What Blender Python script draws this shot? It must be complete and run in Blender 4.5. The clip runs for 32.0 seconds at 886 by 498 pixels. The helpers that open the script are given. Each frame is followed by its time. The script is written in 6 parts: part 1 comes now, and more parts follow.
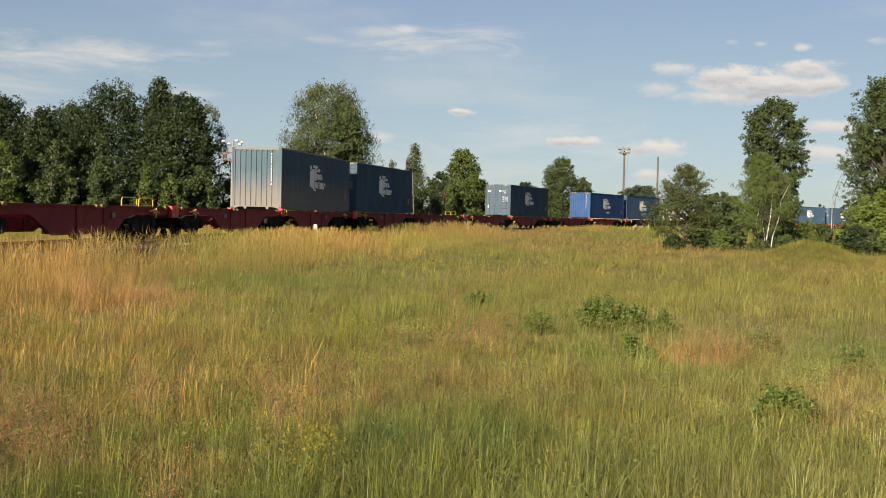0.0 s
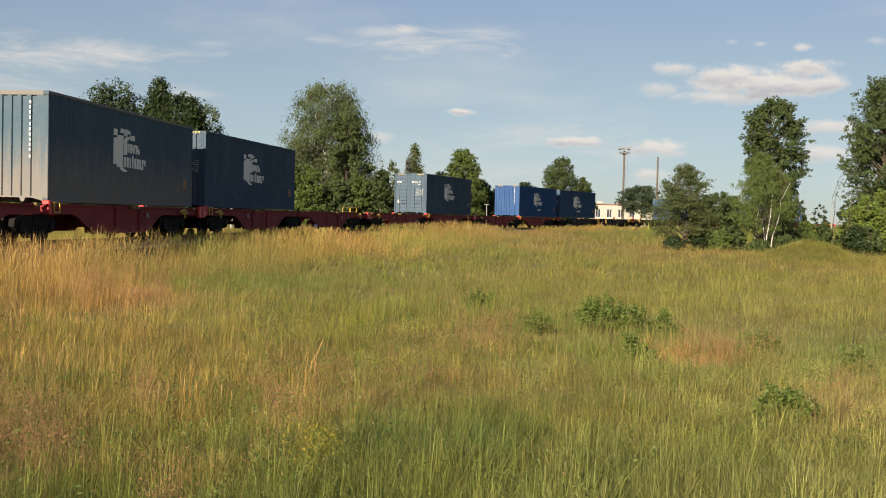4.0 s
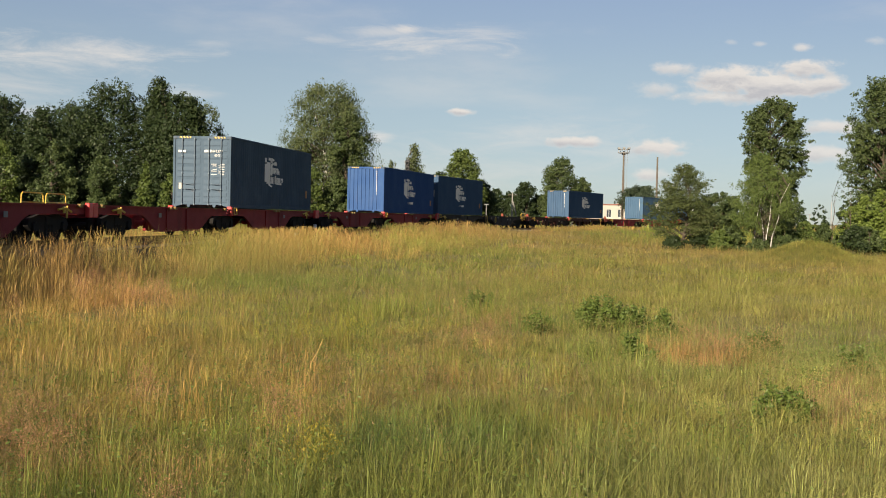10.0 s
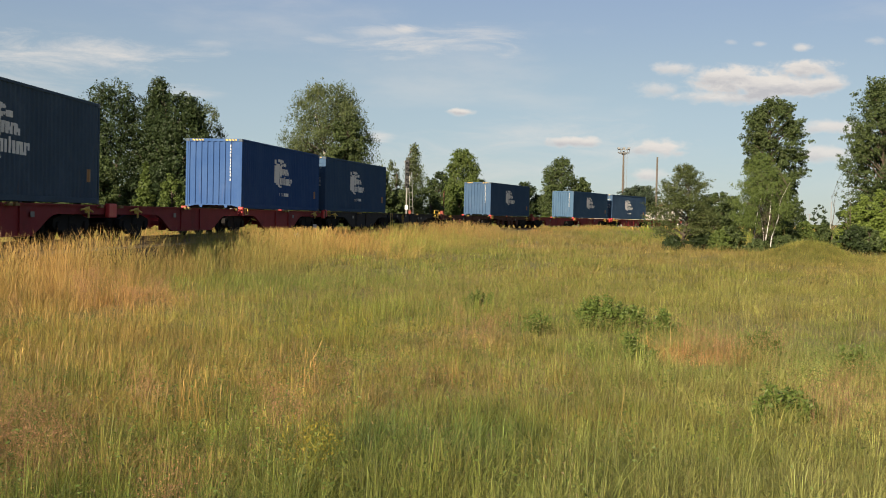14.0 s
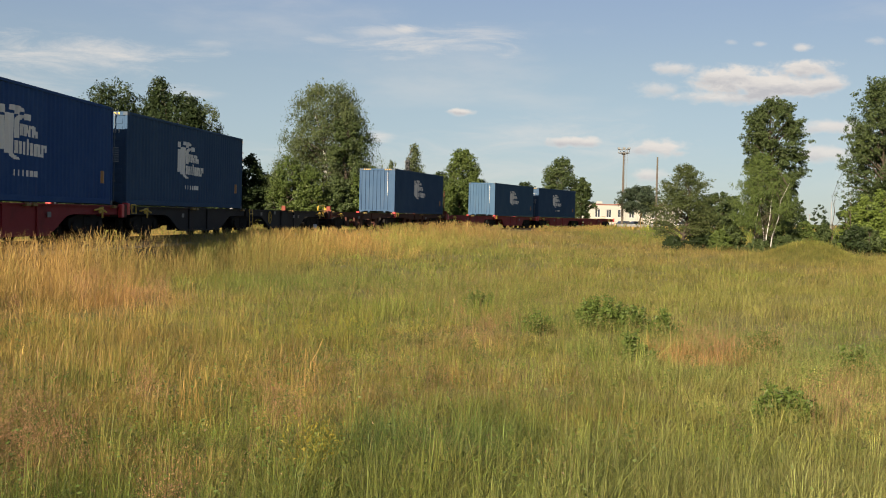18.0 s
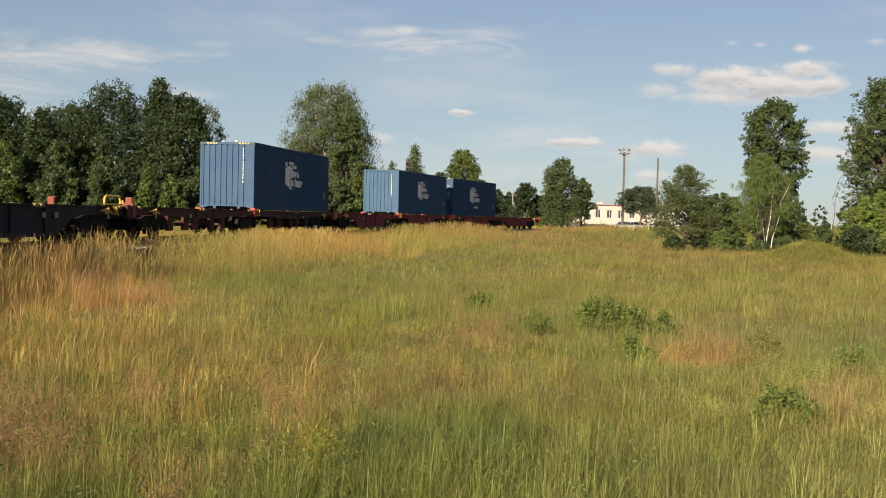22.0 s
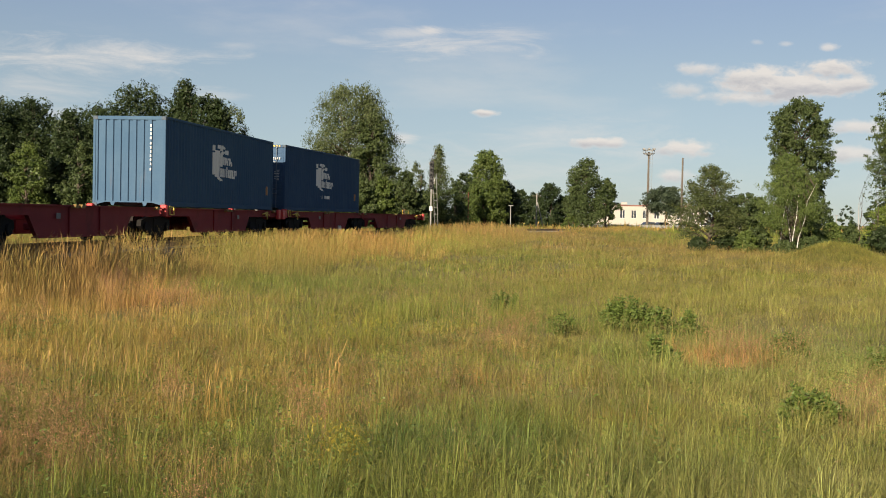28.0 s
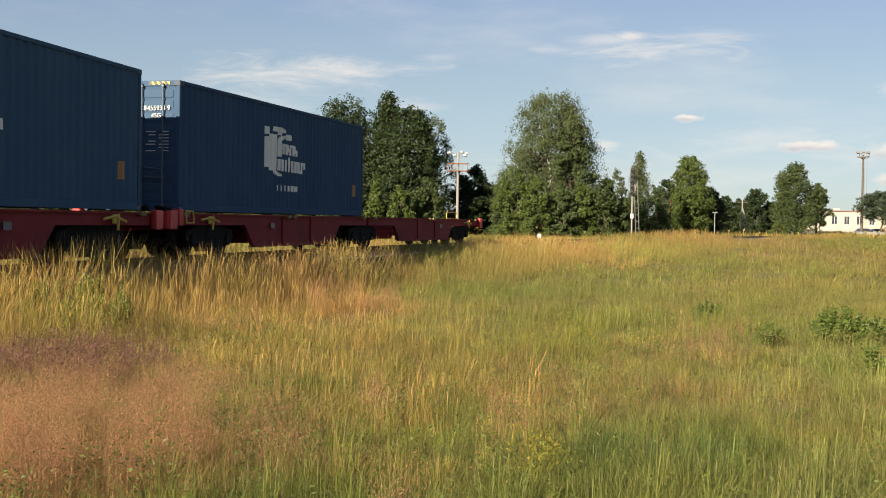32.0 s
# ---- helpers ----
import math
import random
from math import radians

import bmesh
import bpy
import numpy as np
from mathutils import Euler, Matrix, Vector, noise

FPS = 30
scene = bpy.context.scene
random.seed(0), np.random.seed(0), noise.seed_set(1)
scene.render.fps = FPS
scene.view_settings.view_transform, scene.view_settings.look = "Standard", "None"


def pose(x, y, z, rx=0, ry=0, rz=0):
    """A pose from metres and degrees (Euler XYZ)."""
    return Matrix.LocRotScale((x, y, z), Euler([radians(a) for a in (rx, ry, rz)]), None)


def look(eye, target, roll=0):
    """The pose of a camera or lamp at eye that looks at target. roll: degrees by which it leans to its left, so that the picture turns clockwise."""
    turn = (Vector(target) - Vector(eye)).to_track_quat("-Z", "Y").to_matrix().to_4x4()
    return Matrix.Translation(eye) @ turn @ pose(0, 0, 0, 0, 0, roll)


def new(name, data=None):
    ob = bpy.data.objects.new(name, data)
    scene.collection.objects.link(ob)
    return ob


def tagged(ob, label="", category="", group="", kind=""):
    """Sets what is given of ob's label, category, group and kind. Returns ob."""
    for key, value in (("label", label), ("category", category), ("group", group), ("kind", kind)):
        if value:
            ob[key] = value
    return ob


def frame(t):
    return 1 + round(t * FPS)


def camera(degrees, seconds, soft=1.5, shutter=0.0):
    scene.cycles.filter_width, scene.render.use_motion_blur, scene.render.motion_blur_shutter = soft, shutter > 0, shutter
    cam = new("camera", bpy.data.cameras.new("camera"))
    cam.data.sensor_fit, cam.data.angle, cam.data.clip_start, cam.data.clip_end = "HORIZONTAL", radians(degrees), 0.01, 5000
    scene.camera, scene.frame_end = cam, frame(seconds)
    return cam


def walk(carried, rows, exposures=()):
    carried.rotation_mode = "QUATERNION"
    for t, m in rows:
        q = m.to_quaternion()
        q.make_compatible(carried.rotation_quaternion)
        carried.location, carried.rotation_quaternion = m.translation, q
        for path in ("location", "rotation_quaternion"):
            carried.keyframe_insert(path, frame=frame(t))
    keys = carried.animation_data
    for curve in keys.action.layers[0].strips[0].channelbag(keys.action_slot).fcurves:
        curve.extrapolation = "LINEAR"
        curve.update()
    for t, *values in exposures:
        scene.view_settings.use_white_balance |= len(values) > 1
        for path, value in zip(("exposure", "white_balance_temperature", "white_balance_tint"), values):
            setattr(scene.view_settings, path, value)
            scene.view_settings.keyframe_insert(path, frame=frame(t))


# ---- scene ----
# ---- the camera on its stand, and its late turn to the left ----
EYE = Vector((0.0, 0.0, 0.985))
TILT, LEAN = -1.648, 1.268
# seconds, turn to the left, change of tilt, change of lean
TURNS = [
    (0.0, 0.0, 0.0, 0.0), (5.5, -0.008, 0.0, -0.01), (7.2, -0.012, -0.02, -0.01), (9.0, -0.02, 0.0, 0.0),
    (14.0, -0.035, -0.003, 0.02), (18.0, -0.025, 0.0, 0.02), (21.0, -0.002, 0.004, 0.03), (22.0, -0.004, 0.033, 0.03),
    (25.5, -0.02, 0.042, 0.0), (26.6, 0.02, 0.042, -0.02), (27.5, 0.587, 0.042, -0.03), (28.0, 1.195, 0.03, -0.03),
    (28.5, 1.305, 0.031, -0.03), (29.0, 1.289, 0.037, -0.01), (29.5, 1.256, 0.042, -0.01), (30.0, 1.2, 0.052, -0.03),
    (30.25, 1.3, 0.07, -0.08), (30.5, 2.0, 0.093, -0.2), (30.7, 3.455, 0.107, -0.25), (31.0, 5.704, 0.126, -0.32), (31.2, 7.217, 0.14, -0.36),
    (31.5, 9.076, 0.183, -0.39), (31.75, 10.3, 0.22, -0.4), (32.0, 11.19, 0.256, -0.4),
]


def aim(turn, tilt, lean):
    a, b = radians(turn), radians(tilt)
    return look(EYE, EYE + Vector((-math.sin(a) * math.cos(b), math.cos(a) * math.cos(b), math.sin(b))), lean)


cam = camera(42.34, 32.0, soft=1.0)
walk(cam, [(t, aim(a, TILT + b, LEAN + c)) for t, a, b, c in TURNS], exposures=[(0.0, 1.36), (30.6, 1.36), (31.8, 1.58), (32.0, 1.58)])

# ---- sky, clouds and sun ----
SUN_HEADING, SUN_HEIGHT = radians(25.0), radians(22.5)      # the way the light travels, east of north; its height
to_sun = Vector((-math.sin(SUN_HEADING) * math.cos(SUN_HEIGHT), -math.cos(SUN_HEADING) * math.cos(SUN_HEIGHT), math.sin(SUN_HEIGHT)))
sun = new("sun", bpy.data.lights.new("sun", "SUN"))
sun.matrix_world = look(to_sun * 50, (0, 0, 0))
sun.data.energy, sun.data.angle, sun.data.color = 5.0, radians(0.55), (1.0, 0.85, 0.65)


class Nodes:
    """Short-hand for a node tree: n('Type', inputs..., attr=...) makes a node."""

    def __init__(self, tree):
        self.tree = tree
        tree.nodes.clear()

    def __call__(self, kind, *args, out=0, **inputs):
        node = self.tree.nodes.new("ShaderNode" + kind)
        for key, value in inputs.items():
            if key == "operation":
                node.operation = value
            elif key == "blend_type":
                node.blend_type = value
            elif key == "data_type":
                node.data_type = value
            elif key == "sky_type":
                node.sky_type = value
            elif key == "interpolation_type":
                node.interpolation_type = value
            elif key == "attribute_name":
                node.attribute_name = value
            else:
                self.put(node.inputs[key.replace("_", " ")], value)
        for i, value in enumerate(args):
            if value is not None:
                self.put(node.inputs[i], value)
        return node

    def put(self, socket, value):
        if isinstance(value, bpy.types.Node):
            value = value.outputs[0]
        if isinstance(value, bpy.types.NodeSocket):
            self.tree.links.new(value, socket)
        else:
            if socket.type == "RGBA" and len(value) == 3:
                value = (*value, 1)
            socket.default_value = value

    def math(self, op, a, b=0.0, c=0.0):
        return self("Math", a, b, c, operation=op)

    def mix(self, fac, a, b, blend="MIX"):
        node = self("Mix", data_type="RGBA", blend_type=blend)
        self.put(node.inputs[0], fac), self.put(node.inputs[6], a), self.put(node.inputs[7], b)
        return node.outputs[2]

    def ramp(self, fac, *stops):
        node = self("ValToRGB", fac)
        e = node.color_ramp.elements
        while len(e) < len(stops):
            e.new(0.5)
        for el, (pos, col) in zip(e, stops):
            el.position, el.color = pos, (*col, 1) if len(col) == 3 else col
        return node

    def step(self, x, lo, hi):
        node = self("MapRange", x, lo, hi, 0.0, 1.0, interpolation_type="SMOOTHSTEP")
        return node


# clouds: side and height as slopes from straight ahead, half sizes, density, raggedness
CLOUDS = [
    (0.2752, 0.1206, 0.0691, 0.0128, 1.3, 1.0), (0.3116, 0.135, 0.0306, 0.0089, 1.2, 1.0), (0.2455, 0.1268, 0.037, 0.0099, 1.15, 1.0), (0.201, 0.1327, 0.0222, 0.0064, 0.75, 1.0),
    (0.1843, 0.1146, 0.0222, 0.0064, 0.6, 1.0), (0.246, 0.1092, 0.0568, 0.0064, 0.8, 1.0), (0.3292, 0.1228, 0.0222, 0.0089, 1.0, 1.0), (0.3086, 0.1532, 0.0109, 0.0035, 0.7, 1.0),
    (0.2717, 0.1558, 0.0074, 0.0022, 0.4, 0.9), (0.2471, 0.1566, 0.0064, 0.0022, 0.3, 0.9), (0.3723, 0.1609, 0.0128, 0.004, 0.4, 0.9), (-0.0156, 0.1446, 0.0568, 0.0099, 0.75, 0.7),
    (-0.0357, 0.1616, 0.0128, 0.0035, 0.8, 0.6), (0.0282, 0.1616, 0.042, 0.0069, 0.6, 0.7), (-0.0553, 0.1584, 0.0395, 0.0049, 0.5, 0.7), (-0.1141, 0.1512, 0.0272, 0.004, 0.4, 0.7),
    (0.0533, 0.1412, 0.0222, 0.0049, 0.4, 0.7), (-0.3351, 0.1317, 0.0864, 0.0133, 0.78, 0.7), (-0.3692, 0.1064, 0.0642, 0.0119, 0.4, 0.7), (-0.3591, 0.0844, 0.0222, 0.0059, 0.5, 0.8),
    (-0.2264, 0.1022, 0.0222, 0.0049, 0.4, 0.7), (-0.2074, 0.1462, 0.0222, 0.003, 0.3, 0.7), (0.0136, 0.0912, 0.0133, 0.0032, 1.05, 1.0), (0.1117, 0.0678, 0.0326, 0.0049, 0.95, 1.0),
    (0.1857, 0.0636, 0.0346, 0.0079, 1.0, 1.0), (0.179, 0.0388, 0.0227, 0.0059, 0.8, 1.0), (0.0844, 0.0762, 0.0741, 0.0128, 0.42, 0.7), (0.3403, 0.0852, 0.037, 0.0069, 0.85, 0.9),
    (0.3361, 0.0619, 0.0519, 0.0079, 0.8, 0.9), (-0.0583, 0.0666, 0.0119, 0.0044, 0.75, 0.8), (0.1341, 0.0586, 0.0444, 0.0049, 0.4, 0.8), (0.0063, 0.041, 0.2074, 0.0198, 0.3, 0.8),
]


def make_world():
    world = bpy.data.worlds.new("sky")
    scene.world = world
    world.use_nodes = True
    n = Nodes(world.node_tree)
    sky = n("TexSky", sky_type="NISHITA")
    sky.sun_disc, sky.sun_elevation, sky.sun_rotation = False, SUN_HEIGHT, math.pi + SUN_HEADING
    sky.air_density, sky.dust_density, sky.ozone_density = 1.0, 0.05, 1.3
    way = n("TexCoord").outputs["Generated"]
    xyz = n("SeparateXYZ", way)
    ahead = n.math("MAXIMUM", xyz.outputs[1], 0.02)
    side, up = n.math("DIVIDE", xyz.outputs[0], ahead), n.math("DIVIDE", xyz.outputs[2], ahead)
    flat = n("CombineXYZ", side, n.math("MULTIPLY", up, 2.6), 0.0)
    rough = n("TexNoise", flat, Scale=24.0, Detail=9.0, Roughness=0.66, Distortion=0.3)
    puffs = n("TexNoise", n("CombineXYZ", side, n.math("MULTIPLY", up, 1.7), 7.0), Scale=42.0, Detail=9.0, Roughness=0.6, Distortion=0.15)
    fine = n("TexNoise", n("CombineXYZ", side, n.math("MULTIPLY", up, 5.0), 3.0), Scale=11.0, Detail=8.0, Roughness=0.7, Distortion=0.6)
    total = 0.0
    shade = 0.0
    for u, v, ru, rv, dens, rag in CLOUDS:
        heap = rag >= 0.9          # heaped clouds are crisp, with a darker foot; the rest are thin streaks
        a = n.math("DIVIDE", n.math("SUBTRACT", side, u), ru * (1.05 if heap else 1.45))
        b = n.math("DIVIDE", n.math("SUBTRACT", up, v), rv * (1.25 if heap else 1.6))
        d = n.math("SQRT", n.math("ADD", n.math("MULTIPLY", a, a), n.math("MULTIPLY", b, b)))
        body = n.math("ADD", n.math("SUBTRACT", 1.0, d), n.math("MULTIPLY", n.math("SUBTRACT", puffs if heap else fine, 0.5), 2.0 if heap else 3.2))
        soft = n.math("MULTIPLY", n.step(body, -0.05, 0.8 if heap else 1.5), dens)
        total = n.math("MAXIMUM", soft, total)
        if heap:
            low = n.math("MULTIPLY", n.step(n.math("SUBTRACT", 0.0, n.math("ADD", b, n.math("MULTIPLY", n.math("SUBTRACT", rough, 0.5), 2.0))), -0.35, 0.75), soft)
            shade = n.math("MAXIMUM", low, shade)
    # thin high veils over the whole sky
    veil = n("TexNoise", n("CombineXYZ", n.math("MULTIPLY", xyz.outputs[0], 1.0), xyz.outputs[1], n.math("MULTIPLY", xyz.outputs[2], 4.0)), Scale=3.2, Detail=7.0, Roughness=0.6)
    total = n.math("MAXIMUM", n.math("MULTIPLY", n.step(veil, 0.5, 0.8), 0.3), total)
    total = n.math("MINIMUM", n.math("MULTIPLY", total, n.step(xyz.outputs[2], 0.0, 0.03)), 0.92)
    tone = n.mix(n.math("MINIMUM", shade, 1.0), (6.4, 5.95, 5.5), (4.15, 4.05, 4.15))
    # a hazeless summer sky: evened out between the horizon and above
    even = n("Gamma", n.mix(1.0, sky.outputs[0], (0.125, 0.125, 0.125), "MULTIPLY"), 0.6)
    calm = n.mix(1.0, n("HueSaturation", Saturation=1.12, Color=even).outputs[0], (4.1, 4.25, 4.62), "MULTIPLY")
    low = n.mix(n.step(xyz.outputs[2], -0.02, 0.14), (0.8, 0.94, 1.13), (1.0, 1.0, 1.0))
    low = n.mix(n.step(xyz.outputs[2], 0.1, 0.24), low, (1.0, 0.965, 1.05))
    calm = n.mix(1.0, calm, low, "MULTIPLY")
    n("OutputWorld", n("Background", n.mix(total, calm, tone), 0.05))


make_world()


# ---- materials ----
def material(name, build):
    m = bpy.data.materials.new(name)
    m.use_nodes = True
    n = Nodes(m.node_tree)
    n("OutputMaterial", build(n))
    return m


def surface(name, colour, rough=0.6, metal=0.0, vary=0.25, scale=3.0, grime=(0.12, 0.1, 0.08), dirt=0.25, dirt_scale=0.8, bump=0.15, bump_scale=40.0, spread=0.0):
    """Paint, metal, wood or stone: a base colour with large and small variation, grime in patches, and fine relief."""
    def build(n):
        at = n("TexCoord").outputs["Object"]
        big = n("TexNoise", at, Scale=dirt_scale, Detail=6.0, Roughness=0.65)
        small = n("TexNoise", at, Scale=scale * 6, Detail=5.0, Roughness=0.6)
        lum = n("HueSaturation", Value=n.math("ADD", 1 - vary / 2, n.math("MULTIPLY", small, vary)), Color=colour)
        if spread:
            one = n("ObjectInfo").outputs["Random"]
            lum = n("HueSaturation", Value=n.math("ADD", 1 - spread / 2, n.math("MULTIPLY", one, spread)), Color=lum)
        col = n.mix(n.math("MULTIPLY", n.step(big, 0.48, 0.75), dirt), lum.outputs[0], grime)
        relief = n("Bump", Strength=bump, Distance=0.02, Height=n("TexNoise", at, Scale=bump_scale, Detail=4.0))
        b = n("BsdfPrincipled", Base_Color=col, Roughness=n.math("ADD", rough - 0.08, n.math("MULTIPLY", big, 0.2)), Metallic=metal, Normal=relief)
        b.inputs["Specular IOR Level"].default_value = 0.5 if rough < 0.55 else 0.15
        return b
    return material(name, build)


def leafy(name, colours, through_leaf=0.28, patch=0.25, tinted=False):
    """Leaves or blades: each one of its own tone, patches of tone over the ground, some light let through."""
    def build(n):
        one = n("NewGeometry").outputs["Random Per Island"]
        at = n("TexCoord").outputs["Object"]
        big = n("TexNoise", at, Scale=patch, Detail=4.0)
        if tinted:
            base = n("Attribute", attribute_name="tint").outputs["Color"]
            col = n("HueSaturation", Hue=n.math("ADD", 0.48, n.math("MULTIPLY", big, 0.04)), Value=n.math("ADD", 0.72, n.math("MULTIPLY", one, 0.7)), Color=base).outputs[0]
        else:
            pick = n.math("ADD", n.math("MULTIPLY", one, 0.7), n.math("MULTIPLY", n.math("SUBTRACT", big, 0.35), 0.9))
            stops = [(i / max(1, len(colours) - 1), c) for i, c in enumerate(colours)]
            col = n.ramp(pick, *stops).outputs[0]
        d = n("BsdfPrincipled", Base_Color=col, Roughness=0.55)
        d.inputs["Specular IOR Level"].default_value = 0.25
        return n("MixShader", through_leaf, d, n("BsdfTranslucent", Color=col))
    return material(name, build)


M = {}
M["wagon_red"] = surface("wagon_red", (0.185, 0.022, 0.024), 0.7, dirt=0.6, grime=(0.055, 0.022, 0.02), dirt_scale=1.2, vary=0.4, bump=0.2)
M["wagon_rust"] = surface("wagon_rust", (0.06, 0.024, 0.018), 0.75, dirt=0.75, grime=(0.03, 0.02, 0.017), dirt_scale=1.5, vary=0.5, bump=0.25)
M["wagon_dark"] = surface("wagon_dark", (0.016, 0.015, 0.017), 0.7, dirt=0.6, grime=(0.028, 0.02, 0.016), dirt_scale=1.4, vary=0.5, bump=0.2)
# wagon red with sunlight put into its colour, for plates and stops facing the sun
M["sunlit_red"] = surface("sunlit_red", (0.46, 0.028, 0.026), 0.5, dirt=0.35, vary=0.3)
M["yellow_paint"] = surface("yellow_paint", (0.48, 0.31, 0.035), 0.5, dirt=0.3, vary=0.3)
M["steel_dark"] = surface("steel_dark", (0.012, 0.011, 0.01), 0.9, 0.0, dirt=0.4, grime=(0.025, 0.017, 0.012), vary=0.5)
M["wheel_steel"] = surface("wheel_steel", (0.02, 0.016, 0.014), 0.75, 0.2, dirt=0.5, grime=(0.03, 0.02, 0.015), vary=0.4)
M["rail_steel"] = surface("rail_steel", (0.109, 0.068, 0.048), 0.5, 0.5, dirt=0.6, grime=(0.068, 0.034, 0.020), vary=0.3)
M["white_mark"] = surface("white_mark", (0.510, 0.510, 0.490), 0.6, dirt=0.3, vary=0.2)
# yellow paint with shade put into its colour, for the deck spigots
M["shaded_yellow"] = surface("shaded_yellow", (0.2, 0.135, 0.045), 0.6, dirt=0.5, vary=0.3)
M["salmon_paint"] = surface("salmon_paint", (0.16, 0.04, 0.026), 0.6, dirt=0.5, grime=(0.1, 0.035, 0.022), vary=0.3)
M["plate_grey"] = surface("plate_grey", (0.1, 0.1, 0.1), 0.5, dirt=0.4, vary=0.3)


# ---- mesh helpers ----
def mesh_of(name, bm, mat=None, smooth=False):
    me = bpy.data.meshes.new(name)
    bm.normal_update()
    bm.to_mesh(me)
    bm.free()
    if mat:
        me.materials.append(mat)
    if smooth:
        me.shade_smooth()
    return me


def part(name, bm, mat, parent, label="", at=None):
    """Links a bmesh, or a mesh made before, as one mesh object under a thing or under a part."""
    me = mesh_of(name, bm, mat) if isinstance(bm, bmesh.types.BMesh) else bm
    ob = new(name, me)
    ob.parent = parent
    if at is not None:
        ob.matrix_basis = at
    return tagged(ob, label)


def thing(name, label, category, at=None, group="", kind="", data=None):
    ob = new(name, data)
    if at is not None:
        ob.matrix_basis = at
    return tagged(ob, label, category, group, kind)


def box(bm, x0, x1, y0, y1, z0, z1, bevel=0.0):
    v = [bm.verts.new((x, y, z)) for x in (x0, x1) for y in (y0, y1) for z in (z0, z1)]
    f = [bm.faces.new([v[i] for i in q]) for q in ((0, 1, 3, 2), (4, 6, 7, 5), (0, 4, 5, 1), (2, 3, 7, 6), (0, 2, 6, 4), (1, 5, 7, 3))]
    if bevel:
        edges = list({e for q in f for e in q.edges})
        bmesh.ops.bevel(bm, geom=edges, offset=bevel, segments=1, affect="EDGES")
    return bm


def boxed(x0, x1, y0, y1, z0, z1, bevel=0.0):
    return box(bmesh.new(), x0, x1, y0, y1, z0, z1, bevel)


def tube(bm, points, radii, n=6, cap=True):
    """A round bar through points, tapering by radii."""
    points = [Vector(p) for p in points]
    if not isinstance(radii, (list, tuple)):
        radii = [radii] * len(points)
    rings = []
    base = None
    for i, p in enumerate(points):
        d = (points[min(i + 1, len(points) - 1)] - points[max(i - 1, 0)]).normalized()
        if base is None:
            base = d.orthogonal().normalized()
        a = (base - base.dot(d) * d)
        a = a.normalized() if a.length > 1e-4 else d.orthogonal().normalized()
        base = a
        b = d.cross(a)
        rings.append([bm.verts.new(p + radii[i] * (math.cos(k * math.tau / n) * a + math.sin(k * math.tau / n) * b)) for k in range(n)])
    for r0, r1 in zip(rings, rings[1:]):
        for k in range(n):
            bm.faces.new((r0[k], r0[(k + 1) % n], r1[(k + 1) % n], r1[k]))
    if cap:
        bm.faces.new(rings[0][::-1]), bm.faces.new(rings[-1])
    return bm


def slab(bm, outline, y0, y1):
    """An outline in x and z, given counter-clockwise, pulled from y0 to y1."""
    a = [bm.verts.new((x, y0, z)) for x, z in outline]
    b = [bm.verts.new((x, y1, z)) for x, z in outline]
    bm.faces.new(a), bm.faces.new(b[::-1])
    for i in range(len(a)):
        j = (i + 1) % len(a)
        bm.faces.new((a[j], a[i], b[i], b[j]))
    return bm


def lathe(bm, profile, n=20, y=0.0):
    """A profile of (radius, y) turned about the y axis."""
    rings = [[bm.verts.new((r * math.cos(k * math.tau / n), y + h, r * math.sin(k * math.tau / n))) for k in range(n)] for r, h in profile]
    for r0, r1 in zip(rings, rings[1:]):
        for k in range(n):
            bm.faces.new((r0[k], r1[k], r1[(k + 1) % n], r0[(k + 1) % n]))
    bm.faces.new(rings[0]), bm.faces.new(rings[-1][::-1])
    return bm


def sheet(name, verts, faces, mat, attr=None):
    """A mesh from arrays: verts n x 3, faces m x 3 or m x 4."""
    verts, faces = np.asarray(verts, np.float32), np.asarray(faces, np.int32)
    k = faces.shape[1]
    me = bpy.data.meshes.new(name)
    me.vertices.add(len(verts)), me.loops.add(faces.size), me.polygons.add(len(faces))
    me.vertices.foreach_set("co", verts.ravel())
    me.loops.foreach_set("vertex_index", faces.ravel())
    me.polygons.foreach_set("loop_start", np.arange(0, faces.size, k, dtype=np.int32))
    me.update(calc_edges=True)
    if attr is not None:
        a = me.attributes.new("tint", "FLOAT_COLOR", "POINT")
        a.data.foreach_set("color", np.asarray(attr, np.float32).ravel())
    if mat:
        me.materials.append(mat)
    return me


# ---- the line of the track: heading east of north along its length ----
STEP = 0.25
TRACK_S = np.arange(-60, 420, STEP)


def heading_at(s):
    s = np.clip(s, -60, 300)
    return 0.06787 + 0.0039442 * s - 2.5625e-6 * s * s


_h = heading_at(TRACK_S + STEP / 2)
_zero = int(round(60 / STEP))
TRACK_X = np.concatenate([[0], np.cumsum(np.sin(_h) * STEP)])[:-1]
TRACK_Y = np.concatenate([[0], np.cumsum(np.cos(_h) * STEP)])[:-1]
TRACK_X += -11.432 - TRACK_X[_zero]
TRACK_Y += 30.0 - TRACK_Y[_zero]


def on_track(s):
    return Vector((float(np.interp(s, TRACK_S, TRACK_X)), float(np.interp(s, TRACK_S, TRACK_Y)), 0.0))


def along(s0, s1):
    """The pose of a rigid piece that rests on the track at s0 and s1: its origin at s0, its x axis along the track."""
    a, b = on_track(s0), on_track(s1)
    return Matrix.Translation(a) @ Matrix.Rotation(math.atan2(b.y - a.y, b.x - a.x), 4, "Z")


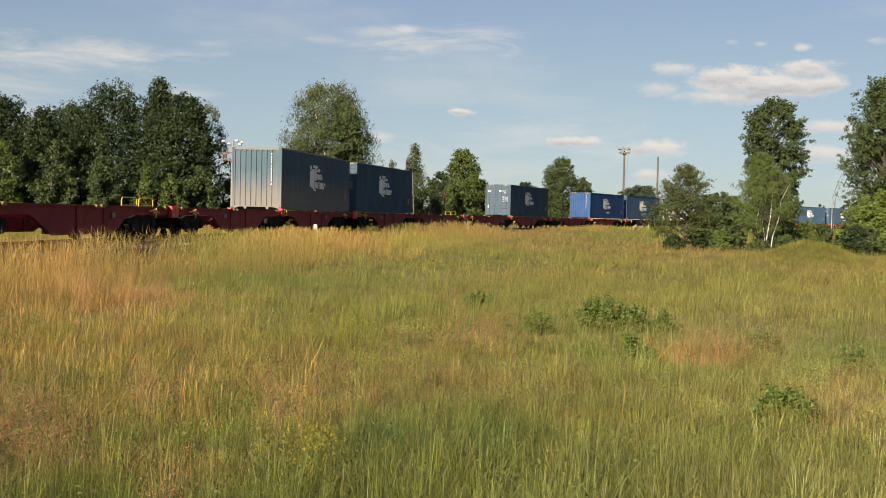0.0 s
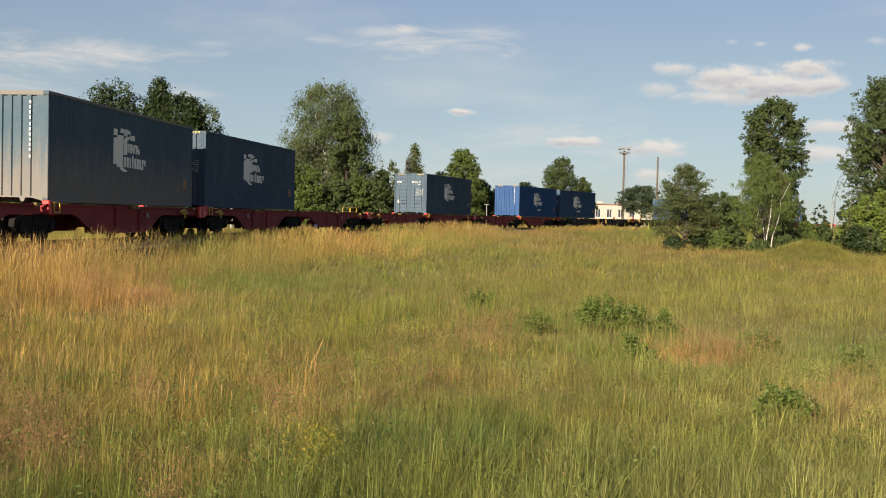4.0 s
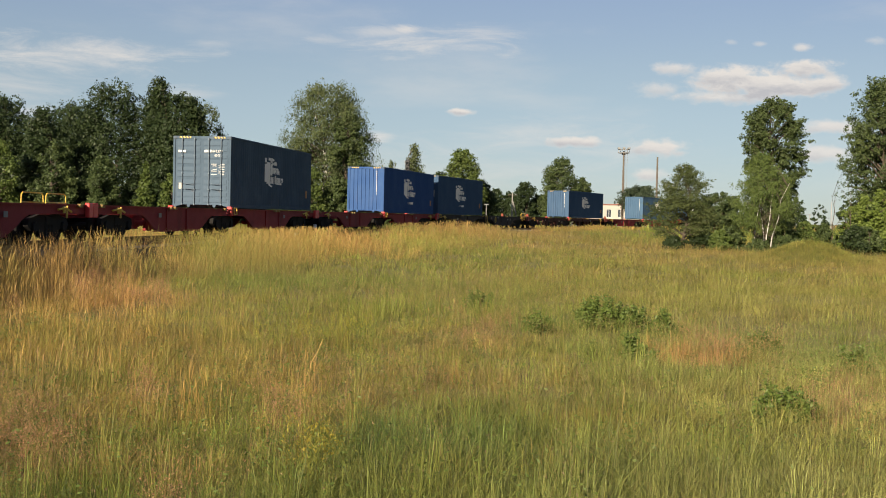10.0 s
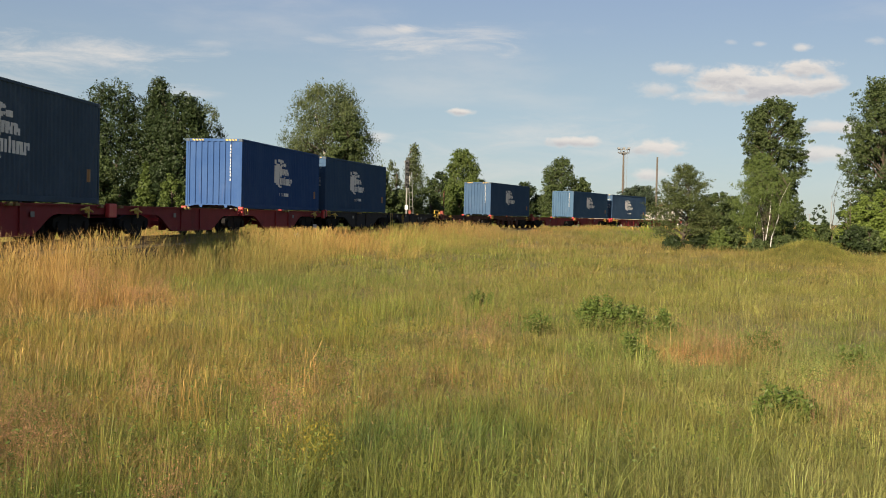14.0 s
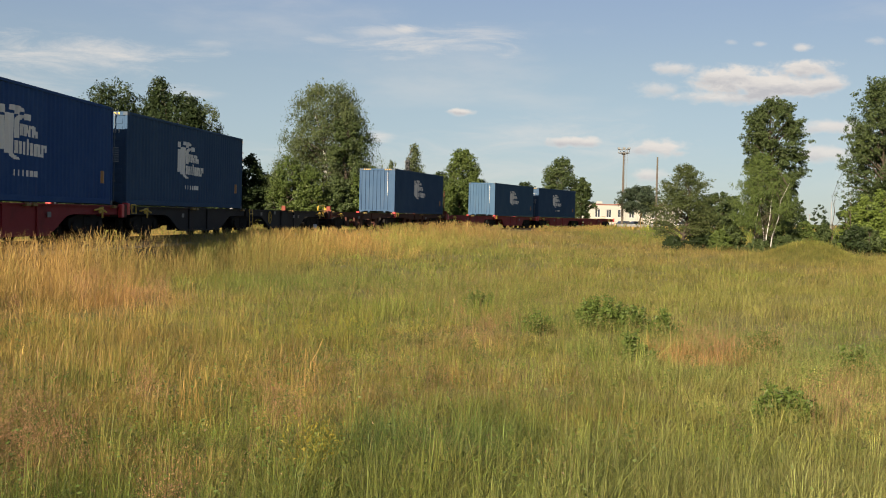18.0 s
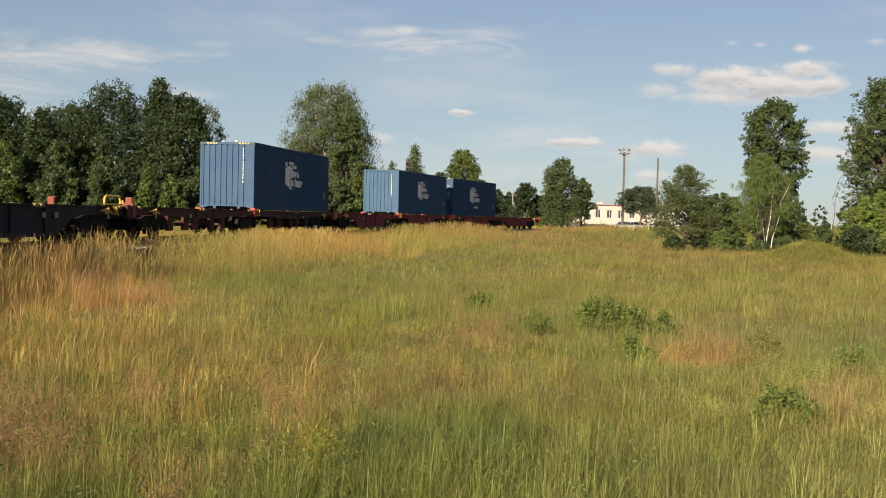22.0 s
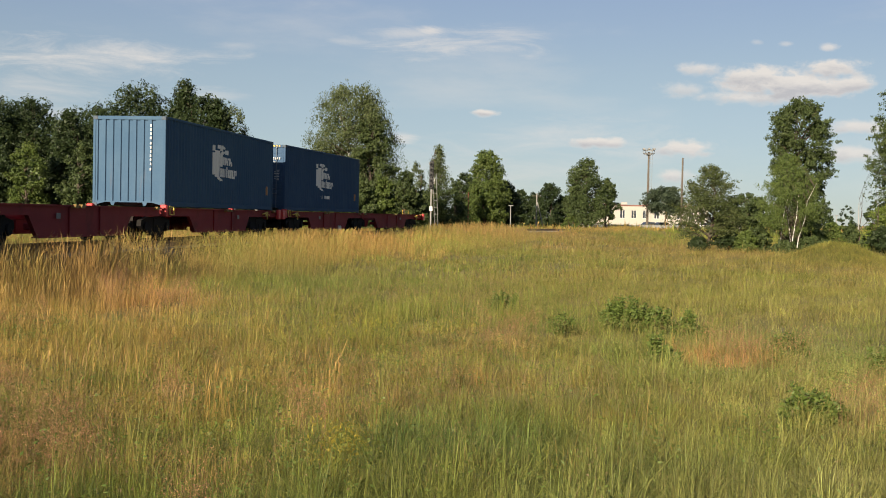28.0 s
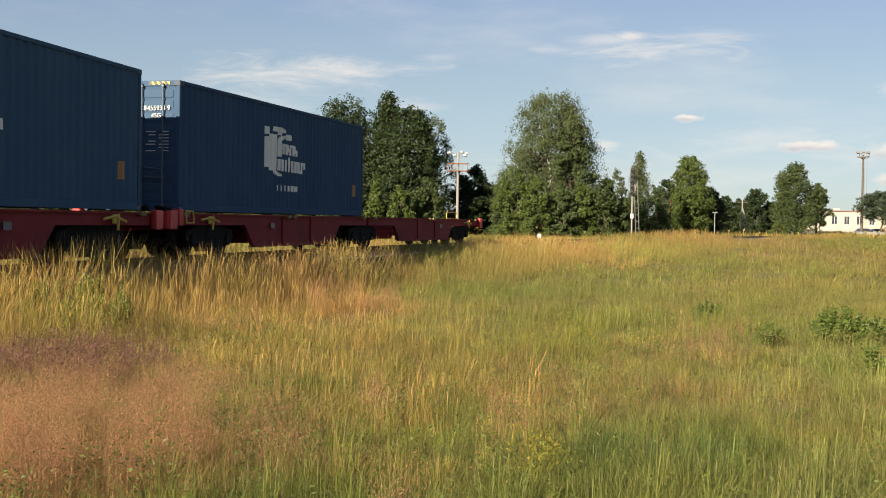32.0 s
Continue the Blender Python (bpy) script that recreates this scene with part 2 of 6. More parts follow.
def beside(x, y):
    """Length along the track and distance to its right, for arrays of points."""
    x, y = np.asarray(x, float), np.asarray(y, float)
    ks = slice(0, None, 8)
    tx, ty, ts = TRACK_X[ks], TRACK_Y[ks], TRACK_S[ks]
    best, dist = np.zeros(x.shape, int), np.full(x.shape, 1e18)
    for i in range(len(tx)):
        d = (x - tx[i]) ** 2 + (y - ty[i]) ** 2
        m = d < dist
        best[m], dist[m] = i, d[m]
    s = ts[best]
    h = heading_at(s)
    dx, dy = x - tx[best], y - ty[best]
    return s + dx * np.sin(h) + dy * np.cos(h), dx * np.cos(h) - dy * np.sin(h)


def smooth(x, a, b):
    t = np.clip((x - a) / (b - a), 0, 1)
    return t * t * (3 - 2 * t)


WAVES = [(0.31, 0.17, 0.3, 0.035), (-0.13, 0.27, 1.7, 0.04), (0.07, -0.11, 2.1, 0.05), (0.53, 0.41, 0.9, 0.02), (-0.45, 0.61, 4.0, 0.02)]


def ground_z(x, y):
    x, y = np.asarray(x, float), np.asarray(y, float)
    s, d = beside(x, y)
    z = np.full(x.shape, -0.62) + sum(a * np.sin(p * x + q * y + c) for p, q, c, a in WAVES)
    bank = (0.08 + 0.42 * smooth(s, 28, 60)) * (1 - 0.55 * smooth(np.abs(s - 71), 9, 4))
    z = z + bank * smooth(d, 11, 5.5) * smooth(d, 1.6, 3.5)
    z = z + 0.1 * smooth(-d, 3, 8) * smooth(-d, 40, 12)
    bed = smooth(np.abs(d), 3.0, 1.9)
    z = z * (1 - bed) - 0.5 * bed
    m = np.hypot((x - 15.9) / 2.2, (y - 49.5) / 3.2)          # the grassed mound
    z = z + 0.8 * smooth(m, 1.25, 0.0)
    far = smooth(np.hypot(x, y), 180, 600)
    return z * (1 - far) - 0.6 * far


# ---- ground, track ----
def field_build(n):
    at = n("TexCoord").outputs["Object"]
    big = n("TexNoise", at, Scale=0.12, Detail=5.0, Roughness=0.6)
    mid = n("TexNoise", at, Scale=1.3, Detail=6.0, Roughness=0.7)
    fine = n("TexNoise", at, Scale=14.0, Detail=5.0, Roughness=0.7)
    a = n.ramp(big, (0.3, (0.091, 0.086, 0.014)), (0.5, (0.127, 0.110, 0.020)), (0.72, (0.163, 0.124, 0.027)))
    b = n.ramp(mid, (0.35, (0.056, 0.051, 0.009)), (0.65, (0.157, 0.131, 0.029)))
    col = n.mix(n.math("MULTIPLY", fine, 0.7), a.outputs[0], b.outputs[0])
    return n("BsdfPrincipled", Base_Color=col, Roughness=0.9, Normal=n("Bump", Strength=0.8, Distance=0.1, Height=fine))


M["field"] = material("field_soil", field_build)
M["ballast"] = surface("ballast", (0.068, 0.058, 0.048), 0.85, vary=0.9, scale=8, dirt=0.6, grime=(0.061, 0.048, 0.034), bump=1.0, bump_scale=18)
M["sleeper"] = surface("sleeper", (0.204, 0.197, 0.184), 0.8, dirt=0.5, spread=0.3)


def graded(lo, hi, fine_lo, fine_hi, step):
    a = list(np.arange(fine_lo, fine_hi + 1e-6, step))
    s, v = step, fine_hi
    while v < hi:
        s *= 1.35
        v = min(hi, v + s)
        a.append(v)
    s, v = step, fine_lo
    while v > lo:
        s *= 1.35
        v = max(lo, v - s)
        a.insert(0, v)
    return np.array(a)


def make_ground():
    gx, gy = graded(-3500, 3500, -45, 70, 0.8), graded(-1500, 4500, -5, 150, 0.8)
    X, Y = np.meshgrid(gx, gy)
    Z = ground_z(X.ravel(), Y.ravel())
    v = np.stack([X.ravel(), Y.ravel(), Z], 1)
    i = np.arange(len(gx) * len(gy)).reshape(len(gy), len(gx))
    f = np.stack([i[:-1, :-1], i[:-1, 1:], i[1:, 1:], i[1:, :-1]], -1).reshape(-1, 4)
    me = sheet("ground", v, f, M["field"])
    me.shade_smooth()
    thing("ground", "uneven meadow soil under tall summer grass", "ground", kind="structure", data=me)


make_ground()


def swept(name, outline, s0, s1, step, mat):
    """A closed outline of (right, up) pulled along the track."""
    ss = np.arange(s0, s1 + step / 2, step)
    h = heading_at(ss)
    px, py = np.interp(ss, TRACK_S, TRACK_X), np.interp(ss, TRACK_S, TRACK_Y)
    o = np.array(outline)
    v = np.stack([px[:, None] + o[:, 0] * np.cos(h)[:, None], py[:, None] - o[:, 0] * np.sin(h)[:, None], np.broadcast_to(o[:, 1], (len(ss), len(o)))], -1).reshape(-1, 3)
    k = len(o)
    i = np.arange(len(ss) - 1)[:, None] * k
    j = np.arange(k)[None]
    f = np.stack([i + j, i + (j + 1) % k, i + k + (j + 1) % k, i + k + j], -1).reshape(-1, 4)
    return sheet(name, v, f, mat)


def make_track():
    track = thing("railway_track", "single railway track on gravel in a gentle curve", "track", kind="structure")
    part("ballast", swept("ballast", [(-2.3, -0.62), (2.3, -0.62), (1.7, -0.24), (-1.7, -0.24)], -45, 300, 1.0, M["ballast"]), None, track)
    for c in (-0.797, 0.797):
        rail = [(c - .075, -.19), (c + .075, -.19), (c + .075, -.175), (c + .012, -.155), (c + .012, -.05), (c + .037, -.035), (c + .037, 0), (c - .037, 0), (c - .037, -.035), (c - .012, -.05), (c - .012, -.155), (c - .075, -.175)]
        part("rail", swept("rail", rail, -45, 300, 0.5, M["rail_steel"]), None, track)
    me = mesh_of("sleeper", boxed(-0.13, 0.13, -1.35, 1.35, -0.36, -0.195, 0.02), M["sleeper"])
    for k in range(220):
        s = -14 + 0.6 * k
        part("sleeper", me, None, track, at=along(s, s + 0.1))
    return track


make_track()


# ---- the train: articulated flat wagons ----
DECK = 1.10                 # height of the container's foot over the rail
SECTION = 13.06             # from one container place to the next on the same wagon
MID_BOGIE, END_BOGIE = 12.63, 1.75
MESHES = {}


def kept(key, make):
    """Builds a mesh once, and gives the same one again."""
    if key not in MESHES:
        MESHES[key] = make()
    return MESHES[key]


def girder_outline(round_arch, rear):
    """The side girder of a front section in x and z: thin over the bogies, deep between them."""
    top, thin, deep = DECK - 0.035, DECK - 0.29, DECK - 0.83
    a0, a1, b0, b1 = (3.2, 5.0, 8.9, 10.8) if round_arch else (3.35, 3.85, 9.45, 10.05)
    if round_arch == "light":
        pts = [(-0.5, top), (-0.5, thin + 0.02), (4.2, thin - 0.02), (5.0, thin - 0.1), (8.6, thin - 0.1), (9.4, thin - 0.02), (12.5, thin + 0.02), (12.5, top)]
        return [(2 * MID_BOGIE - SECTION - x, z) for x, z in pts][::-1] if rear else pts
    pts = [(-0.5, top), (-0.5, thin)]
    k = 9 if round_arch else 2
    for i in range(k):
        u = i / (k - 1)
        w = math.sin(u * math.pi / 2) ** 2 if round_arch else u
        pts.append((a0 + (a1 - a0) * u, thin + (deep - thin) * w))
    for i in range(k):
        u = i / (k - 1)
        w = math.sin(u * math.pi / 2) ** 2 if round_arch else u
        pts.append((b0 + (b1 - b0) * u, deep + (thin - deep) * w))
    pts += [(12.5, thin), (12.5, top)]
    if rear:                       # the same girder, turned about the joint
        pts = [(2 * MID_BOGIE - SECTION - x, z) for x, z in pts][::-1]
    return pts


def section_meshes(style, mat, rear):
    flip = (lambda x: 2 * MID_BOGIE - SECTION - x) if rear else (lambda x: x)

    def bx(x0, x1, y0, y1, z0, z1, bevel=0.0, into=None):
        a, b = sorted((flip(x0), flip(x1)))
        return box(into or bmesh.new(), a, b, y0, y1, z0, z1, bevel)

    def girder():
        bm = slab(bmesh.new(), girder_outline("light" if style == "light" else style == "round", rear), -0.05, 0.05)
        o = girder_outline("light" if style == "light" else style == "round", rear)
        # flanges along top and bottom edges, stiffeners between
        x0, x1 = min(p[0] for p in o), max(p[0] for p in o)
        box(bm, x0 - 0.01, x1 + 0.01, -0.11, 0.09, DECK - 0.06, DECK - 0.02)
        for x in (5.6, 7.6):
            bx(x, x + 0.03, -0.095, -0.045, DECK - (0.36 if style == "light" else 0.8), DECK - 0.06, into=bm)
        low = [p for p in o if p[1] < DECK - 0.8]
        if low:
            a, b = min(p[0] for p in low), max(p[0] for p in low)
            box(bm, a, b, -0.1, 0.1, DECK - 0.845, DECK - 0.815)
        return mesh_of("side_girder", bm, mat)

    def sill():
        return mesh_of("centre_sill", bx(-0.55, 12.45, -0.3, 0.3, DECK - 0.42, DECK - 0.12, 0.02), mat)

    def beam():
        return mesh_of("cross_beam", box(bmesh.new(), -0.09, 0.09, -1.16, 1.16, DECK - 0.3, DECK - 0.07, 0.015), mat)

    def end_beam():
        bm = bx(-0.62, -0.5, -1.3, 1.3, DECK - 0.36, DECK - 0.02, 0.02)
        bx(-0.66, -0.6, -0.4, 0.4, DECK - 0.44, DECK - 0.1, 0.02, into=bm)
        return mesh_of("end_beam", bm, mat)

    def end_plate():
        bm = bx(-0.7, -0.36, -1.4, -1.27, DECK - 0.38, DECK + 0.03, 0.02)
        bx(-0.74, -0.68, -1.36, -1.0, DECK - 0.36, DECK - 0.02, 0.01, into=bm)
        if style == "light":
            bx(-0.72, -0.64, -1.42, -0.98, DECK - 0.4, DECK + 0.1, 0.015, into=bm)
            bx(-0.7, -0.6, -1.38, -1.16, DECK + 0.05, DECK + 0.27, 0.02, into=bm)
            bx(-0.7, -0.6, 1.16, 1.38, DECK - 0.1, DECK + 0.25, 0.02, into=bm)
        return mesh_of("end_plate", bm, M["sunlit_red" if mat is M["wagon_red"] else "salmon_paint" if style == "light" else "wagon_rust"])

    def hanger():
        bm = box(bmesh.new(), -0.28, 0.28, -0.06, 0.06, DECK - 0.82, DECK - 0.28, 0.02)
        box(bm, -0.36, 0.36, -0.02, 0.3, DECK - 0.66, DECK - 0.5, 0.02)
        return mesh_of("brake_hanger", bm, mat)

    def cylinder():
        bm = lathe(bmesh.new(), [(0.05, -0.34), (0.19, -0.3), (0.2, 0.26), (0.1, 0.32)], 14)
        bmesh.ops.rotate(bm, verts=bm.verts, matrix=Matrix.Rotation(math.pi / 2, 3, "Z"))
        bmesh.ops.translate(bm, verts=bm.verts, vec=(0, 0, DECK - 0.6))
        tube(bm, [(-1.6, 0.1, DECK - 0.55), (1.8, 0.1, DECK - 0.58)], 0.03, 6)
        return mesh_of("brake_cylinder", bm, M["steel_dark"])

    def coupler():
        bm = bx(-0.95, -0.62, -0.12, 0.12, DECK - 0.4, DECK - 0.16, 0.03)
        bx(-1.02, -0.86, -0.22, 0.2, DECK - 0.44, DECK - 0.12, 0.05, into=bm)
        return mesh_of("coupler", bm, M["steel_dark"])

    return {k: kept((k, style, mat.name, rear), f) for k, f in dict(side_girder=girder, centre_sill=sill, cross_beam=beam, end_beam=end_beam, end_plate=end_plate, coupler=coupler, brake_hanger=hanger, brake_cylinder=cylinder).items()}


def bogie_meshes():
    def side_frame():
        o = [(-1.22, 0.68), (-1.27, 0.5), (-1.08, 0.38), (-0.72, 0.42), (-0.5, 0.2), (0.5, 0.2), (0.72, 0.42), (1.08, 0.38), (1.27, 0.5), (1.22, 0.68), (0.6, 0.8), (-0.6, 0.8)]
        bm = slab(bmesh.new(), o[::-1], -0.07, 0.07)
        for x in (-0.92, 0.92):
            lathe(bm, [(0.13, -0.13), (0.15, -0.11), (0.15, 0.1)], 12)
            for v in bm.verts[-36:]:
                v.co += Vector((x, 0, 0.475))
        for x in (-0.22, 0, 0.22):
            tube(bm, [(x, -0.02, 0.28), (x, -0.02, 0.6)], 0.075, 8)
        return mesh_of("side_frame", bm, M["steel_dark"])

    def bolster():
        return mesh_of("bolster", boxed(-0.24, 0.24, -1.12, 1.12, 0.5, 0.76, 0.03), M["steel_dark"])

    def rigging():
        """Brake beams, shoes and rods between the wheels, with the pivot above them."""
        bm = boxed(-0.75, 0.75, -0.22, 0.22, 0.3, 0.72, 0.04)
        for x in (-0.38, 0.38, -1.45, 1.45):
            box(bm, x - 0.07, x + 0.07, -0.9, 0.9, 0.36, 0.5, 0.02)
            for y in (-0.8, 0.8):
                box(bm, x - 0.09, x + 0.09, y - 0.06, y + 0.06, 0.3, 0.66, 0.02)
        for y in (-0.45, 0.45):
            tube(bm, [(-1.5, y, 0.44), (1.5, y, 0.44)], 0.03, 6)
        lathe(bm, [(0.3, -0.05), (0.3, 0.05)], 10)
        return mesh_of("brake_rigging", bm, M["steel_dark"])

    def wheelset():
        bm = bmesh.new()
        tube(bm, [(0, -1.05, 0), (0, 1.05, 0)], 0.085, 10)
        for c in (-0.797, 0.797):
            side = 1 if c > 0 else -1
            prof = [(0.2, 0.07), (0.2, 0.03), (0.4, 0.03), (0.42, 0.065), (0.475, 0.065), (0.478, -0.03), (0.505, -0.045), (0.5, -0.07), (0.42, -0.07), (0.4, -0.02), (0.2, -0.03), (0.2, -0.07)]
            lathe(bm, [(r, h * side) for r, h in prof][:: 1 if side > 0 else -1], 24, c)
        # balance marks on the discs, so that the turning shows
        for a in range(3):
            d = Vector((math.cos(a * 2.094), 0, math.sin(a * 2.094)))
            for y in (-0.85, 0.85):
                tube(bm, [d * 0.3 + Vector((0, y - 0.02, 0)), d * 0.3 + Vector((0, y + 0.02, 0))], 0.05, 6)
        return mesh_of("wheelset", bm, M["wheel_steel"])
    return {k: kept(k, f) for k, f in dict(side_frame=side_frame, bolster=bolster, brake_rigging=rigging, wheelset=wheelset).items()}


def small_meshes():
    def hoop():
        bm = bmesh.new()
        o = [(-0.72, 0, 0), (-0.7, 0, 0.22), (-0.62, 0, 0.28), (0.62, 0, 0.28), (0.7, 0, 0.22), (0.72, 0, 0)]
        tube(bm, o, 0.017, 6)
        tube(bm, [(-0.71, 0, 0.03), (0.71, 0, 0.03)], 0.015, 6)
        return mesh_of("hoop", bm, M["yellow_paint"])

    def stout_hoop():
        bm = bmesh.new()
        o = [(-0.78, 0, 0.03), (-0.82, 0, 0.1), (-0.76, 0, 0.24), (-0.66, 0, 0.28), (0.4, 0, 0.28), (0.5, 0, 0.24), (0.55, 0, 0.1), (0.52, 0, 0.03), (-0.78, 0, 0.03)]
        tube(bm, o, 0.03, 6, cap=False)
        tube(bm, [(0.5, 0, 0.06), (0.75, 0, 0.04), (0.76, 0, 0.16)], 0.026, 6)
        tube(bm, [(-0.1, -0.03, -0.02), (0.05, -0.06, -0.2), (-0.16, -0.06, -0.26)], 0.035, 6)
        tube(bm, [(0.16, -0.03, -0.02), (0.05, -0.06, -0.2), (0.2, -0.06, -0.3)], 0.035, 6)
        return mesh_of("stout_hoop", bm, M["yellow_paint"])

    def loop():
        bm = bmesh.new()
        tube(bm, [(0, 0, 0), (0, -0.02, -0.26), (0.34, -0.02, -0.26), (0.34, 0, 0), (0, 0, 0.001)], 0.02, 6)
        return mesh_of("loop", bm, M["yellow_paint"])

    def lever():
        bm = bmesh.new()
        tube(bm, [(-0.45, 0, 0), (-0.1, -0.06, 0.05), (0.35, -0.05, -0.05)], 0.03, 6)
        tube(bm, [(0.05, -0.05, 0.1), (0.0, -0.06, -0.22)], 0.028, 6)
        box(bm, -0.15, 0.12, -0.05, 0.0, -0.09, 0.09, 0.02)
        return mesh_of("brake_lever", bm, M["yellow_paint"])

    def spigot():
        bm = boxed(-0.12, 0.12, -0.07, 0.07, -0.05, 0.02, 0.01)
        lathe(bm, [(0.05, -0.05), (0.05, 0.05)], 8)
        return mesh_of("spigot", bm, M["shaded_yellow"])

    def stop():
        return mesh_of("stop_block", boxed(-0.16, 0.04, -0.1, 0.1, -0.28, 0.09, 0.02), M["sunlit_red"])

    def ladder():
        bm = bmesh.new()
        for x in (-0.2, 0.2):
            tube(bm, [(x, 0, 0), (x, -0.03, -0.95)], 0.018, 6)
        for z in (-0.2, -0.55, -0.9):
            tube(bm, [(-0.2, -0.02, z), (0.2, -0.02, z)], 0.018, 6)
        return mesh_of("ladder", bm, M["yellow_paint"])

    def hand_wheel():
        bm = bmesh.new()
        tube(bm, [(0.2 * math.cos(a * math.tau / 14), 0, 0.26 * math.sin(a * math.tau / 14)) for a in range(15)], 0.018, 6)
        for a in range(3):
            tube(bm, [(0, 0, 0), (0.2 * math.cos(a * 2.09), 0, 0.26 * math.sin(a * 2.09))], 0.012, 5)
        return mesh_of("hand_wheel", bm, M["yellow_paint"])

    def plate():
        return mesh_of("marking", boxed(-0.12, 0.12, -0.006, 0, -0.07, 0.07), M["plate_grey"])
    return {k: kept(k, f) for k, f in dict(hoop=hoop, stout_hoop=stout_hoop, loop=loop, brake_lever=lever, spigot=spigot, stop_block=stop, ladder=ladder, hand_wheel=hand_wheel, marking=plate).items()}


WAGONS = []


def build_wagon(start, mat, style, label, hoops=(), full="front", extras=()):
    """start: where along the train its first container place begins."""
    w = thing("container_wagon", label, "flat wagon", group="wagons of the train")
    S, B, D = None, bogie_meshes(), small_meshes()
    sections = []
    for rear in (False, True):
        S = section_meshes(style, mat, rear)
        flip = (lambda x: 2 * MID_BOGIE - SECTION - x) if rear else (lambda x: x)
        sec = part("rear_section" if rear else "front_section", S["centre_sill"], None, w)
        for y in (-1.2, 1.2):
            part("side_girder", S["side_girder"], None, sec, at=pose(0, y, 0, 0, 0, 0))
        for x in (-0.2, 1.75, 3.6, 5.2, 6.8, 8.4, 10.0, 11.4, 12.3):
            part("cross_beam", S["cross_beam"], None, sec, at=pose(flip(x), 0, 0))
        part("end_beam", S["end_beam"], None, sec)
        part("end_plate", S["end_plate"], None, sec, "end plate, in a sunlit red on red wagons")
        part("coupler", S["coupler"], None, sec)
        part("brake_cylinder", S["brake_cylinder"], None, sec, at=pose(flip(7.0), -0.75, 0))
        for x in (3.5, 5.1, 6.1, 8.0, 9.3) if style == "light" else (4.8, 8.6):
            part("brake_hanger", S["brake_hanger"], None, sec, at=pose(flip(x), -1.02 if style == "light" else -0.9, 0))
        part("brake_lever", D["brake_lever"], None, sec, "yellow brake lever", at=pose(flip(1.3), -1.33, DECK - 0.17))
        for x in (0.1, 5.9, 6.3, 12.05):
            part("spigot", D["spigot"], None, sec, at=pose(flip(x) if not rear else x, -1.3, DECK - 0.05))
        if (full == "rear") == rear:
            part("stop_block", D["stop_block"], None, sec, "red stop in a sunlit tone", at=pose(-0.02, -1.24, DECK - 0.02))
            part("stop_block", D["stop_block"], None, sec, at=pose(-0.02, 1.24, DECK - 0.02))
            part("loop", D["loop"], None, sec, "yellow hoop", at=pose(0.06, -1.36, DECK + 0.02))
        part("marking", D["marking"], None, sec, "small grey plate", at=pose(flip(4.9), -1.3, DECK - 0.3))
        sections.append(sec)
    for x, y in hoops:
        part("hoop", D["hoop"], None, sections[1], "yellow folding handrail", at=pose(x, y, DECK - 0.02))
    for kind, x, z in extras:
        part(kind, D[kind], None, sections[1], at=pose(x, -1.34, DECK + z))
    bogies = []
    for b in range(3):
        bo = part("bogie", B["bolster"], None, w)
        for y in (-1.02, 1.02):
            part("side_frame", B["side_frame"], None, bo, at=pose(0, y, 0))
        part("brake_rigging", B["brake_rigging"], None, bo)
        wheels = [part("wheelset", B["wheelset"], None, bo, at=pose(x, 0, 0.478)) for x in (-0.92, 0.92)]
        bogies.append((bo, wheels))
    WAGONS.append((w, start, sections, bogies))
    return w


# ---- the train: containers ----
LONG, WIDE, HIGH = 12.192, 2.438, 2.896
PITCH, DEPTH = 0.2785, 0.036


def wave(x):
    """Depth of the corrugation at x."""
    u = (x / PITCH) % 1.0
    if u < 0.27:
        return 0.0
    if u < 0.5:
        return DEPTH * (u - 0.27) / 0.23
    if u < 0.77:
        return DEPTH
    return DEPTH * (1 - (u - 0.77) / 0.23)


def wave_stops(x0, x1):
    out = [x0]
    k = math.floor(x0 / PITCH)
    while k * PITCH < x1:
        for u in (0.0, 0.27, 0.5, 0.77):
            x = (k + u) * PITCH
            if x0 + 1e-4 < x < x1 - 1e-4:
                out.append(x)
        k += 1
    return out + [x1]


def rib_sheet(bm, x0, x1, z0, z1, y, pitch=0.258, depth=0.045):
    """The end wall: broad flat ribs with steep, narrow sides between."""
    xs, k = [(x0, 0.0)], 0
    while x0 + 0.06 + (k + 1) * pitch < x1:
        a = x0 + 0.06 + k * pitch
        xs += [(a, 0.0), (a + 0.022, depth), (a + 0.46 * pitch, depth), (a + 0.46 * pitch + 0.022, 0.0)]
        k += 1
    xs.append((x1, 0.0))
    row = [(bm.verts.new((x, y + d, z0)), bm.verts.new((x, y + d, z1))) for x, d in xs]
    for a, b in zip(row, row[1:]):
        bm.faces.new((a[0], b[0], b[1], a[1]))
    return bm


def wave_sheet(bm, x0, x1, z0, z1, y, proud=0.0):
    """A corrugated strip in x and z, its outer face towards -y at y."""
    row = [(bm.verts.new((x, y + wave(x) - proud, z0)), bm.verts.new((x, y + wave(x) - proud, z1))) for x in wave_stops(x0, x1)]
    for a, b in zip(row, row[1:]):
        bm.faces.new((a[0], b[0], b[1], a[1]))
    return bm


def words(text, size, mat):
    """The mesh of a line of text, standing in x and z."""
    cu = bpy.data.curves.new("lettering", "FONT")
    cu.body, cu.size, cu.extrude = text, size, 0.003
    ob = new("lettering", cu)
    me = bpy.data.meshes.new_from_object(ob.evaluated_get(bpy.context.evaluated_depsgraph_get()))
    bpy.data.objects.remove(ob)
    me.transform(Matrix.Rotation(math.pi / 2, 4, "X"))
    me.materials.clear()
    me.materials.append(mat)
    return me


